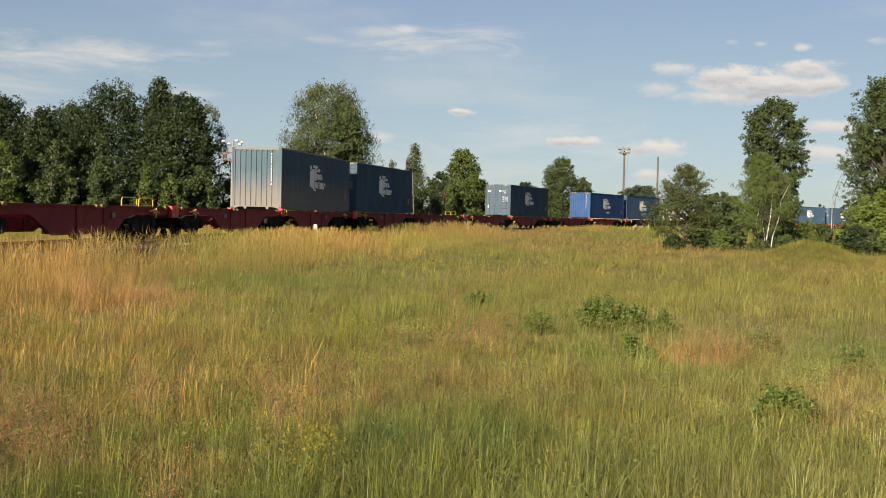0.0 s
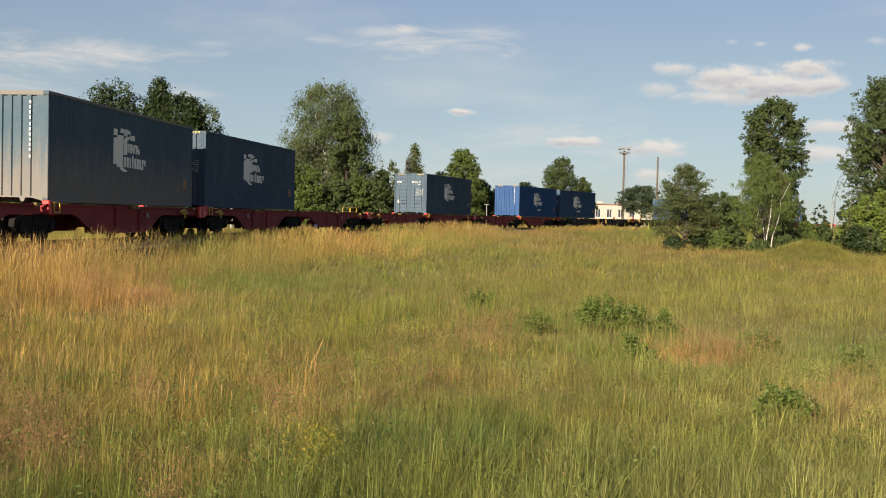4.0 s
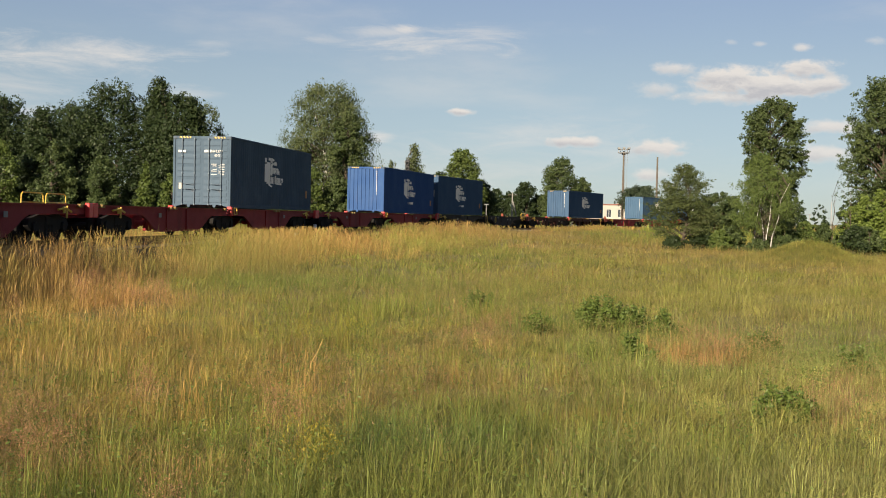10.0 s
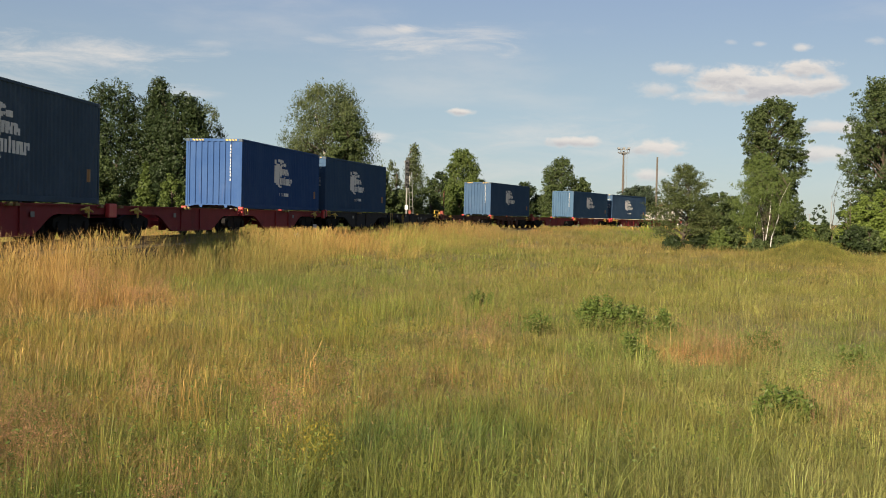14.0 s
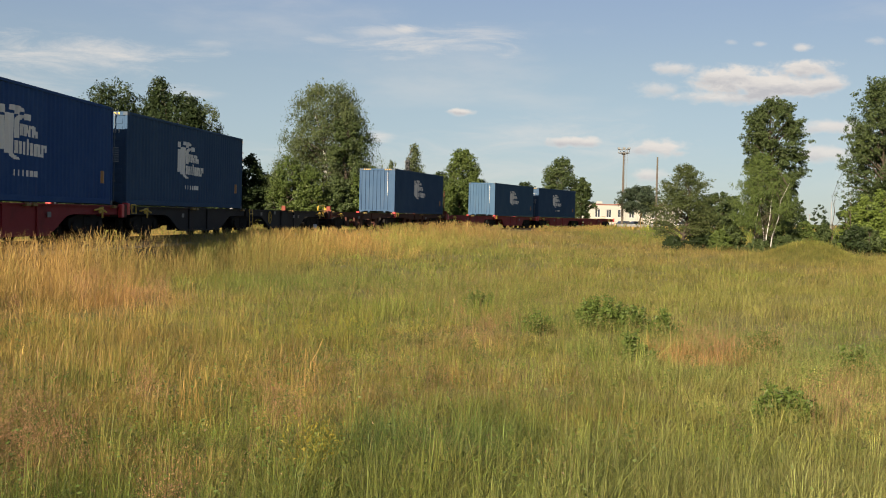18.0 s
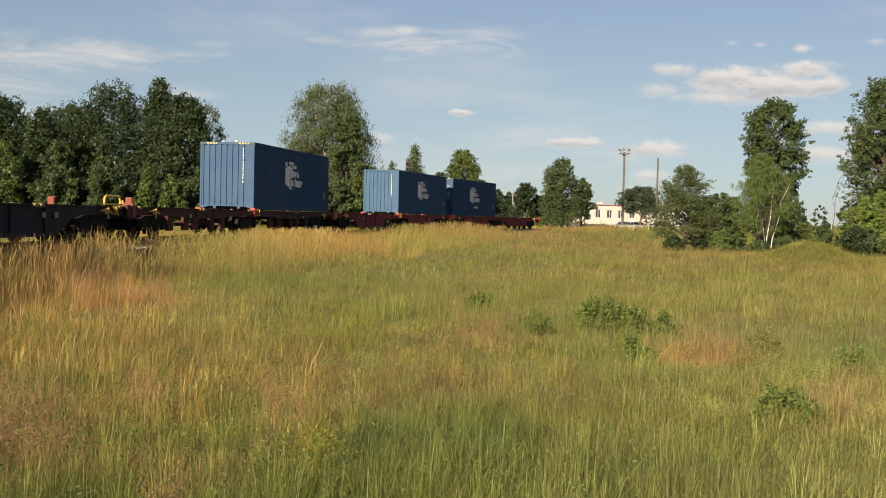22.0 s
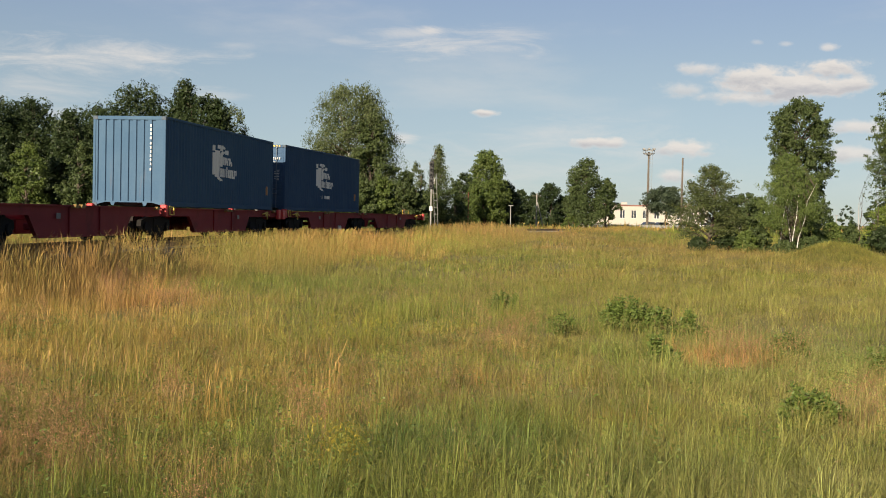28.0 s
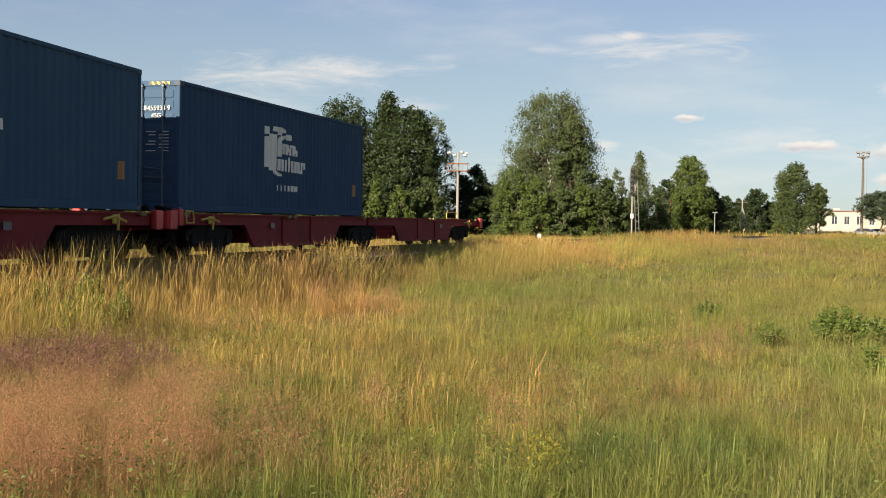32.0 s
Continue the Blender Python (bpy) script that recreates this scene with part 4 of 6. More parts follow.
def crown_arrays(rng, height, half, form, lobes, leaves, size, hang=0.0, lobe_size=0.34, fine=False):
    """Leaves on many uneven boughs: verts and faces, and where the boughs sit."""
    radius, start, squash = FORMS[form]
    lobes = int(lobes * 2.3)
    lobe_size = lobe_size * 0.72
    dent = rng.random(6) * math.tau
    centres, rad, way = [], [], []
    for k in range(lobes):
        u = (k + rng.random()) / lobes
        a = rng.random() * math.tau
        # the outline swells and dents round the crown and along its height
        swell = 1 + 0.07 * math.sin(3 * a + dent[0] + 4 * u) + 0.055 * math.sin(11 * u + dent[1] + 2 * math.sin(a + dent[2])) + 0.05 * math.sin(23 * u + 2 * a + dent[3])
        lr = half * lobe_size * rng.uniform(0.5, 1.3) * (0.5 + 0.5 * radius(u))
        r = max(0.0, radius(u) * half * swell - lr * 0.55) * math.sqrt(rng.uniform(0.2, 1.0)) * rng.uniform(0.9, 1.06)
        centres.append((r * math.cos(a), r * math.sin(a), height * (start + (1 - start) * u) - lr * 0.5 * u))
        rad.append(lr)
        out = np.array([math.cos(a) * r / half, math.sin(a) * r / half, 0.25 + 0.75 * u - (0.9 if hang else 0.0)])
        way.append(out / (np.linalg.norm(out) + 1e-6))
    centres, rad, way = np.array(centres), np.array(rad), np.array(way)
    # each bough is a gathering of small sprays that reach out along it, some well past the rest
    per = 14
    sd = rng.normal(size=(lobes, per, 3)) + way[:, None] * 0.55
    sd /= np.linalg.norm(sd, axis=2)[:, :, None]
    reach = rng.uniform(0.35, 1.45, (lobes, per)) + 0.5 * (rng.random((lobes, per)) < 0.12)
    spray = centres[:, None] + sd * (rad[:, None] * reach)[:, :, None] * np.array([1, 1, squash])
    srad = rad[:, None] * rng.uniform(0.16, 0.4, (lobes, per)) / (0.6 + 0.4 * reach)
    share = (srad ** 2).ravel()
    which = rng.choice(lobes * per, leaves, p=share / share.sum())
    d = rng.normal(size=(leaves, 3))
    d /= np.linalg.norm(d, axis=1)[:, None]
    p = spray.reshape(-1, 3)[which] + d * (srad.ravel()[which] * rng.uniform(0.25, 1.3, leaves))[:, None] * np.array([1.15, 1.15, 0.85])
    d = d * 0.7 + sd.reshape(-1, 3)[which] + way[which // per] * 0.3
    d /= np.linalg.norm(d, axis=1)[:, None]
    which = which // per
    if hang:
        p[:, 2] -= hang * rng.random(leaves) ** 2 * rad[which] * 1.5
    keep = p[:, 2] > 0.04 * height
    p, d = p[keep], d[keep]
    m = len(p)
    nrm = d * 0.6 + rng.normal(size=(m, 3)) * 0.6 + np.array([0, 0, 0.15])
    nrm /= np.linalg.norm(nrm, axis=1)[:, None]
    t = np.cross(nrm, rng.normal(size=(m, 3)))
    t /= np.linalg.norm(t, axis=1)[:, None] + 1e-9
    b = np.cross(nrm, t)
    s = (size * rng.uniform(0.55, 1.3, m))[:, None]
    if hang:
        t = t * 0.45 + np.array([0, 0, -1.0])
        t /= np.linalg.norm(t, axis=1)[:, None]
    if fine:
        v = np.stack([p - t * s, p + b * s * 0.6 + t * s * 0.4, p - b * s * 0.45 + t * s * 0.75], 1).reshape(-1, 3)
        return v, np.arange(3 * m).reshape(-1, 3), centres, rad
    v = np.stack([p - t * s, p + b * s * 0.55 + nrm * s * 0.15, p + t * s, p - b * s * 0.55 + nrm * s * 0.15], 1).reshape(-1, 3)
    f = np.arange(4 * m).reshape(-1, 4)
    return v, f, centres, rad


def inner_leaves(rng, centres, rad, n, size):
    """The close-set foliage deep within the crown."""
    share = rad ** 2
    k = rng.choice(len(rad), n, p=share / share.sum())
    d = rng.normal(size=(n, 3))
    d /= np.linalg.norm(d, axis=1)[:, None]
    p = centres[k] * np.array([0.8, 0.8, 0.98]) + d * (rad[k] * 1.1 * rng.random(n) ** 0.5)[:, None]
    t = rng.normal(size=(n, 3))
    t /= np.linalg.norm(t, axis=1)[:, None]
    b = np.cross(t, rng.normal(size=(n, 3)))
    b /= np.linalg.norm(b, axis=1)[:, None]
    s = (size * rng.uniform(0.7, 1.3, n))[:, None]
    v = np.stack([p - t * s, p + b * s * 0.8 + t * s * 0.4, p - b * s * 0.8 + t * s * 0.4], 1).reshape(-1, 3)
    return v, np.arange(3 * n).reshape(-1, 3)


def tree(name, label, x, y, top, half, form="round", leaf="leaf_mid", bark="bark_dark", lobes=42, leaves=6000, size=0.2, hang=0.0, stems=1, seed=0, category="tree", group="", lobe_size=0.34, girth=None):
    rng = np.random.default_rng(seed * 7919 + 11)
    foot = float(ground_z(np.array([x]), np.array([y]))[0]) - 0.05
    height = top - foot
    t = thing(name, label, category, pose(x, y, foot, 0, 0, 0), group)
    fine = y > 80
    v, f, centres, rad = crown_arrays(rng, height, half, form, lobes, int(leaves * (2.9 if fine else 2.2)), size * (0.58 if fine else 0.68), hang, lobe_size, True)
    v2, f2 = inner_leaves(rng, centres, rad, int(leaves * (0.5 if form not in ("open", "dome") else 0.22)), size * 0.85)
    v, f = np.concatenate([v, v2]), np.concatenate([f, f2 + len(v)])
    bm, twigs = bmesh.new(), bmesh.new()
    r0 = girth or 0.02 * height + 0.03
    order = np.argsort(centres[:, 2])
    for s in range(stems):
        lean = (rng.normal(size=2) * (0.05 if stems == 1 else 0.075)) * half
        pts = [Vector((lean[0] * k + 0.45 * (stems > 1) * math.cos(s * 2.4) + rng.normal() * 0.02 * height * k / 3, lean[1] * k + 0.45 * (stems > 1) * math.sin(s * 2.4), height * (0.78 if stems == 1 else 0.7) * k / 4 - 0.1 * (k == 0))) for k in range(5)]
        tube(bm, pts, [r0, r0 * 0.8, r0 * 0.6, r0 * 0.38, r0 * 0.1], 7)
        for c in order[s::stems][::3]:
            c = Vector(centres[c])
            u = min(0.76, max(0.08, c.z / height - 0.12))
            k = min(3, int(u * 4 / 0.8))
            w = u * 4 / 0.8 - k
            a = pts[k].lerp(pts[k + 1], min(1, max(0, w)))
            mid = a.lerp(c, 0.5) + Vector((0, 0, 0.04 * height * rng.random()))
            rr = r0 * (1 - u) * 0.45 + 0.008
            tube(twigs, [a, mid, c], [rr, rr * 0.6, rr * 0.2], 5, cap=False)
    part("trunk", bm, M[bark], t)
    part("branchwork", twigs, M["bark_dark"], t)
    part("crown", sheet("crown", v, f, M[leaf]), None, t)
    return t


def make_trees():
    # the dark wood behind the line
    wood = "trees of the wood behind the line"
    rows = [(-45.6, 118, 12.2, 3.0), (-39.4, 112, 10.6, 2.8), (-38.6, 121, 11.9, 2.8), (-34.2, 118, 13.6, 3.9), (-28.9, 116, 14.2, 3.2), (-25.6, 112, 12.1, 2.6), (-48.5, 116, 12.1, 3.2),
            (-55.5, 120, 12.6, 3.6), (-59.4, 116, 11.5, 3.6), (-65.1, 116, 11.7, 3.8), (-70.8, 116, 11.9, 3.8), (-76, 114, 11.6, 3.8), (-42, 124, 12.0, 3.4), (-31, 124, 13.2, 3.2), (-50, 126, 12.6, 3.5), (-62, 126, 12.4, 3.8)]
    for i, (x, y, top, half) in enumerate(rows):
        tree("broadleaf_tree", "dark green broadleaf tree in a dense wood", x, y, top, half * 1.34, "spire" if i % 3 == 1 else "egg", "leaf_dark", lobes=70, leaves=8000 if i < 12 else 3800, size=0.25, seed=i + 1, group=wood, lobe_size=0.36)
    tree("broadleaf_tree", "pale grey-green slender tree at the wood's edge", -24.3, 118, 12.0, 2.5, "tall", "leaf_birch", lobes=40, leaves=5000, size=0.16, hang=1.0, seed=31, group=wood)
    under = [(-27.6, 106, 5.4, 1.5, "leaf_light", "cone"), (-31.5, 106, 5.9, 2.1, "leaf_mid", "bush"), (-36, 106, 7.0, 2.2, "leaf_mid", "bush"), (-41.5, 107, 7.2, 2.2, "leaf_light", "tall"), (-22.6, 107, 5.2, 1.8, "leaf_mid", "bush"),
             (-47, 107, 6.2, 2.4, "leaf_mid", "bush"), (-52, 107, 6.4, 2.4, "leaf_light", "bush"), (-57, 107, 6.0, 2.6, "leaf_mid", "bush"), (-63, 107, 6.3, 2.6, "leaf_mid", "bush"), (-24.6, 104, 4.3, 1.3, "leaf_light", "bush")]
    for i, (x, y, top, half, leaf, form) in enumerate(under):
        tree("young_tree", "lighter green young tree before the wood", x, y, top, half, form, leaf, lobes=30, leaves=3600, size=0.2, seed=50 + i, group="undergrowth of the wood")
    tree("broadleaf_tree", "dark rounded tree beside the lamp mast", -20.6, 120, 6.9, 2.7, "bush", "leaf_dark", lobes=36, leaves=5000, size=0.25, seed=70)
    tree("broadleaf_tree", "dark rounded low tree", -18.0, 122, 5.4, 2.0, "bush", "leaf_dark", lobes=30, leaves=4000, size=0.25, seed=71)
    # the great birch and its shrubs
    tree("birch_tree", "tall weeping birch with a dense grey-green crown", -12.4, 122, 14.9, 6.0, "egg", "leaf_birch", "bark_birch", lobes=110, leaves=22000, size=0.165, hang=0.6, seed=80, lobe_size=0.25)
    tree("broadleaf_tree", "mid green tree grown into the birch", -9.9, 119, 11.6, 2.6, "tall", "leaf_mid", lobes=46, leaves=8000, size=0.2, seed=81)
    for i, (x, y, top, half, leaf) in enumerate(((-15.2, 112, 6.4, 2.4, "leaf_light"), (-12.9, 111, 5.6, 1.9, "leaf_light"), (-10.3, 112, 4.6, 1.6, "leaf_mid"), (-8.3, 113, 4.8, 1.5, "leaf_light"), (-6.3, 114, 5.4, 1.5, "leaf_mid"), (-16.6, 113, 4.2, 1.4, "leaf_mid"), (-4.9, 116, 3.6, 1.4, "leaf_mid"))):
        tree("shrub", "light green bushy shrub under the birch", x, y, top, half, "bush", leaf, lobes=30, leaves=3800, size=0.18, seed=90 + i, category="shrub", group="shrubs under the birch")
    tree("birch_tree", "slender pale birch beyond the signal", -3.95, 150, 10.6, 3.5, "cone", "leaf_birch", "bark_birch", lobes=44, leaves=4500, size=0.17, hang=1.2, seed=100)
    tree("birch_tree", "thin-crowned pale birch beyond the line", -6.9, 150, 8.2, 1.7, "tall", "leaf_birch", "bark_dark", lobes=26, leaves=2200, size=0.17, hang=1.0, seed=101)
    tree("broadleaf_tree", "low green tree beyond the signal", -1.7, 148, 6.0, 2.0, "bush", "leaf_mid", lobes=26, leaves=3000, size=0.17, seed=102)
    tree("broadleaf_tree", "bushy green tree beyond the line", -4.4, 148, 5.0, 2.0, "bush", "leaf_mid", lobes=26, leaves=3000, size=0.17, seed=103)
    # trees along the road beyond the curve
    tree("broadleaf_tree", "upright light green tree with a clear trunk", 2.75, 165, 10.6, 2.9, "egg", "leaf_light", lobes=60, leaves=10000, size=0.22, seed=110, lobe_size=0.4)
    for i, (x, y, top, half) in enumerate(((-0.3, 172, 7.5, 2.4), (5.3, 172, 6.4, 2.6), (9.2, 200, 5.9, 2.0), (11.7, 200, 5.4, 1.8), (14.0, 196, 7.1, 2.3), (16.6, 200, 5.2, 2.0), (7.4, 200, 5.6, 1.8), (-6.5, 172, 4.8, 2.2), (-9.5, 172, 4.6, 2.4), (2.4, 178, 5.0, 2.4))):
        tree("broadleaf_tree", "dark green rounded tree along the road", x, y, top, half * 1.15, "bush", "leaf_dark", lobes=34, leaves=4000, size=0.27, seed=120 + i, group="dark trees along the road")
    tree("broadleaf_tree", "spreading dark green tree near the white building", 18.5, 180, 10.4, 3.5, "egg", "leaf_mid", lobes=60, leaves=10000, size=0.22, seed=140, lobe_size=0.38)
    tree("broadleaf_tree", "spreading dark green tree near the white building", 21.8, 181, 7.6, 2.3, "open", "leaf_mid", lobes=30, leaves=3600, size=0.26, seed=141)
    tree("pine_tree", "dark pine beside the tall lamp mast", 34.2, 200, 7.0, 3.6, "pine", "needle", lobes=40, leaves=7000, size=0.22, seed=142)
    tree("shrub", "small bright green bush by the road", 13.4, 150, 1.75, 1.1, "bush", "leaf_light", lobes=16, leaves=1100, size=0.13, seed=143, category="shrub")
    for i, (x, y, top, half) in enumerate(((34.2, 150, 4.4, 2.0), (36.6, 152, 5.0, 2.3), (39.0, 155, 4.6, 2.0))):
        tree("broadleaf_tree", "dull green tree beyond the line", x, y, top, half, "bush", "leaf_mid", lobes=26, leaves=2600, size=0.22, seed=190 + i)
    # near trees by the mound
    tree("broadleaf_tree", "low spreading grey-green tree with a forked trunk", 13.0, 62, 4.05, 2.2, "dome", "leaf_olive", lobes=70, leaves=10500, size=0.075, seed=150, lobe_size=0.3, girth=0.11)
    tree("birch_tree", "clump of young birches with white stems", 16.7, 60, 4.7, 1.75, "open", "leaf_light", "bark_birch", lobes=110, leaves=12000, size=0.06, stems=4, hang=0.4, seed=151, lobe_size=0.22, girth=0.035)
    tree("poplar_tree", "tall columnar poplar with a dense crown", 27.5, 96, 11.4, 2.7, "column", "leaf_mid", lobes=120, leaves=19000, size=0.15, seed=152, lobe_size=0.23)
    tree("poplar_tree", "tall dense dark green poplar", 34.0, 88, 12.3, 3.3, "column", "leaf_mid", lobes=120, leaves=19000, size=0.15, seed=153, lobe_size=0.23)
    tree("poplar_tree", "tall dense dark green poplar", 38.0, 92, 12.0, 3.6, "column", "leaf_mid", lobes=90, leaves=9000, size=0.18, seed=154, lobe_size=0.23)
    for i, (x, y, top, half, leaf) in enumerate(((14.7, 60.5, 0.55, 0.7, "leaf_light"), (15.5, 61.5, 0.8, 0.8, "leaf_mid"), (18.5, 62, 1.1, 0.9, "leaf_mid"), (19.7, 62.5, 1.1, 0.9, "leaf_light"), (20.7, 62.5, 1.05, 0.8, "leaf_mid"), (22.7, 64, 2.0, 0.9, "leaf_fresh"), (23.7, 64, 2.7, 1.0, "leaf_fresh"),
                                                 (24.8, 64.5, 3.0, 1.2, "leaf_fresh"), (26.2, 64.5, 3.1, 1.3, "leaf_fresh"), (21.9, 61, 1.0, 0.8, "leaf_dark"), (22.9, 61.5, 0.9, 0.9, "leaf_mid"), (13.9, 61.6, 0.75, 0.7, "leaf_dark"), (17.4, 61.5, 0.9, 0.7, "leaf_mid"), (24.4, 61.5, 1.3, 1.0, "leaf_fresh"), (16.2, 58.9, 0.15, 0.6, "leaf_mid"), (17.7, 59.2, 0.35, 0.8, "leaf_mid"), (12.3, 61.0, 0.2, 0.6, "leaf_dark"))):
        tree("shrub", "leafy green shrub by the grassed mound", x, y, top, half, "bush", leaf, lobes=22, leaves=2800, size=0.1, seed=160 + i, category="shrub", group="shrubs by the mound")
    tree("dry_sapling", "bare dried sapling among the shrubs", 21.5, 62.0, 4.0, 0.5, "tall", "leaf_birch", lobes=14, leaves=160, size=0.06, seed=180, stems=2, girth=0.035)


make_trees()


def make_far_woods():
    """The distant edge of woods all along the horizon."""
    rng = np.random.default_rng(5)
    vs, fs, n = [], [], 0
    for k in range(190):
        deg = -75 + 150 * (k + rng.random() * 0.8) / 190
        a, r = radians(deg), rng.uniform(380, 470)
        h = rng.uniform(7.0, 10.5) if deg > 13 else rng.uniform(4, 6)
        v, f, _, _ = crown_arrays(rng, h, rng.uniform(3.0, 5), "spire" if k % 3 == 0 else "bush", 9, 420, 0.62, fine=True)
        v = v + np.array([r * math.sin(a), r * math.cos(a), -0.7])
        vs.append(v), fs.append(f + n)
        n += len(v)
    thing("far_woods", "distant dark edge of woods on the horizon", "woods", kind="stuff", data=sheet("far_woods", np.concatenate(vs), np.concatenate(fs), M["leaf_dark"]))


make_far_woods()


# ---- grass ----
M["grass"] = leafy("grass_blades", None, 0.42, 0.5, tinted=True)
M["weed_leaf"] = leafy("weed_leaf", [(0.059, 0.093, 0.019), (0.090, 0.127, 0.025), (0.124, 0.161, 0.037)])
GREEN, OLIVE, STRAW, PINK, BLUISH, FRESH = (0.109, 0.140, 0.028), (0.192, 0.174, 0.042), (0.279, 0.172, 0.055), (0.320, 0.185, 0.077), (0.078, 0.127, 0.030), (0.153, 0.171, 0.032)
PALE, RUSTY, TAN, WAN = (0.255, 0.230, 0.062), (0.347, 0.180, 0.067), (0.301, 0.194, 0.055), (0.227, 0.243, 0.084)
# patches of their own kind and tone of grass: place, half sizes, colour, strength
# the PALE and WAN ones raise the brightness of the meadow to the right
PATCHES = [
    (11.0, 78.0, 14.0, 36.0, (0.23, 0.145, 0.058), 0.6), (-5.0, 30.0, 3.6, 8.0, (0.136, 0.124, 0.037), 0.6), (-9.0, 22.0, 3.2, 6.0, (0.217, 0.140, 0.062), 0.6), (4.0, 11.0, 3.4, 6.0, WAN, 0.45), (7.0, 20.0, 4.0, 6.0, WAN, 0.3),
    (2.94, 13.27, 0.75, 0.8, RUSTY, 0.82), (3.32, 8.56, 0.5, 0.8, RUSTY, 0.6), (-0.1, 7.4, 0.8, 1.1, BLUISH, 0.85), (-3.35, 6.0, 1.05, 1.5, PINK, 1.0), (-4.9, 17.8, 1.0, 1.5, RUSTY, 0.9),
    (-2.14, 25.68, 3.0, 4.5, GREEN, 0.7), (-3.85, 24.08, 1.6, 3.5, GREEN, 0.6), (-1.60, 14.98, 1.4, 1.6, FRESH, 0.7), (0.32, 14.55, 1.0, 1.2, PINK, 0.45), (9.00, 32.00, 6.0, 5.0, FRESH, 0.6), (4.80, 62.00, 1.4, 4.5, PINK, 0.6), (13.00, 85.00, 3.0, 12.0, GREEN, 0.8), (16.00, 44.00, 7.0, 5.0, OLIVE, 0.5),
    (5.35, 21.40, 3.0, 2.5, FRESH, 0.5), (-1.75, 5.1, 0.8, 0.5, GREEN, 0.7), (-1.25, 4.6, 0.3, 0.35, TAN, 0.9), (-7.4, 16.0, 2.8, 9.0, TAN, 0.5), (1.60, 6.42, 1.6, 1.3, GREEN, 0.5), (16.20, 49.50, 2.4, 3.8, FRESH, 0.9),
    (-3.9, 12.4, 2.0, 4.2, TAN, 0.42), (-2.3, 8.6, 0.7, 1.0, TAN, 0.5), (-1.9, 11.0, 1.2, 1.0, TAN, 0.35), (2.3, 5.8, 2.2, 1.9, WAN, 0.75), (4.6, 8.6, 2.4, 2.6, WAN, 0.6), (1.2, 9.6, 1.5, 1.2, BLUISH, 0.35),
    (13.0, 46.0, 14.0, 22.0, (0.205, 0.15, 0.05), 0.34), (6.0, 26.0, 8.0, 10.0, (0.19, 0.15, 0.048), 0.25), (5.0, 92.0, 9.0, 14.0, (0.211, 0.146, 0.062), 0.6), (4.2, 9.0, 3.4, 3.6, PALE, 0.55), (1.6, 5.6, 2.0, 1.3, PALE, 0.45), (6.5, 22.0, 3.0, 4.0, PALE, 0.35), (0.5, 6.4, 1.6, 1.5, (0.112, 0.146, 0.036), 0.5), (-0.9, 5.2, 0.7, 0.6, (0.093, 0.124, 0.028), 0.5),
]


def ripple(x, y, scale, seed):
    r = np.random.default_rng(seed)
    z = 0
    for k in range(7):
        a, w = r.random() * math.tau, scale * r.uniform(0.5, 2.2)
        z = z + np.sin(w * (x * math.cos(a) + y * math.sin(a)) + r.random() * math.tau) / 7 ** 0.5
    return z


def grass_tint(rng, x, y, d, dry):
    """The colour of each blade's kind at its place. dry: how far the sort itself is straw."""
    m = len(x)
    a = np.clip(0.35 + 0.17 * ripple(x, y, 0.55, 3) + 0.14 * ripple(x, y, 2.2, 4) + 0.12 * ripple(x, y, 6.5, 5) + 0.36 * smooth(d, 9.5, 4.0) * (1 - smooth(y, 38, 60)) + (0.5 * smooth(d, 8.0, 4.0) - 0.08) * smooth(y, 38, 60) + 0.2 * ripple(x, y, 0.8, 71) * smooth(d, 9.5, 5) + dry + rng.normal(size=m) * 0.13, 0, 1)
    stops = np.array([GREEN, FRESH, OLIVE, STRAW])
    k = a * 3
    i = np.minimum(k.astype(int), 2)
    w = (k - i)[:, None]
    c = stops[i] * (1 - w) + stops[i + 1] * w
    wild = 0.2 * ripple(x, y, 1.6, 8) + 0.2 * ripple(x, y, 5.0, 9)
    for px, py, rx, ry, col, s in PATCHES:
        q = np.hypot((x - px) / rx, (y - py) / ry) + wild
        q = (smooth(q, 1.2, 0.4) * s * (rng.random(m) < 0.82))[:, None]
        c = c * (1 - q) + np.array(col) * q
    # small clumps deepened and paled in tint, imitating shade where light doesn't enter
    c = c * (1.0 + 0.13 * ripple(x, y, 3.4, 23) + 0.13 * ripple(x, y, 9.0, 24) + 0.11 * ripple(x, y, 20.0, 25))[:, None].clip(0.45, 1.7)
    return c


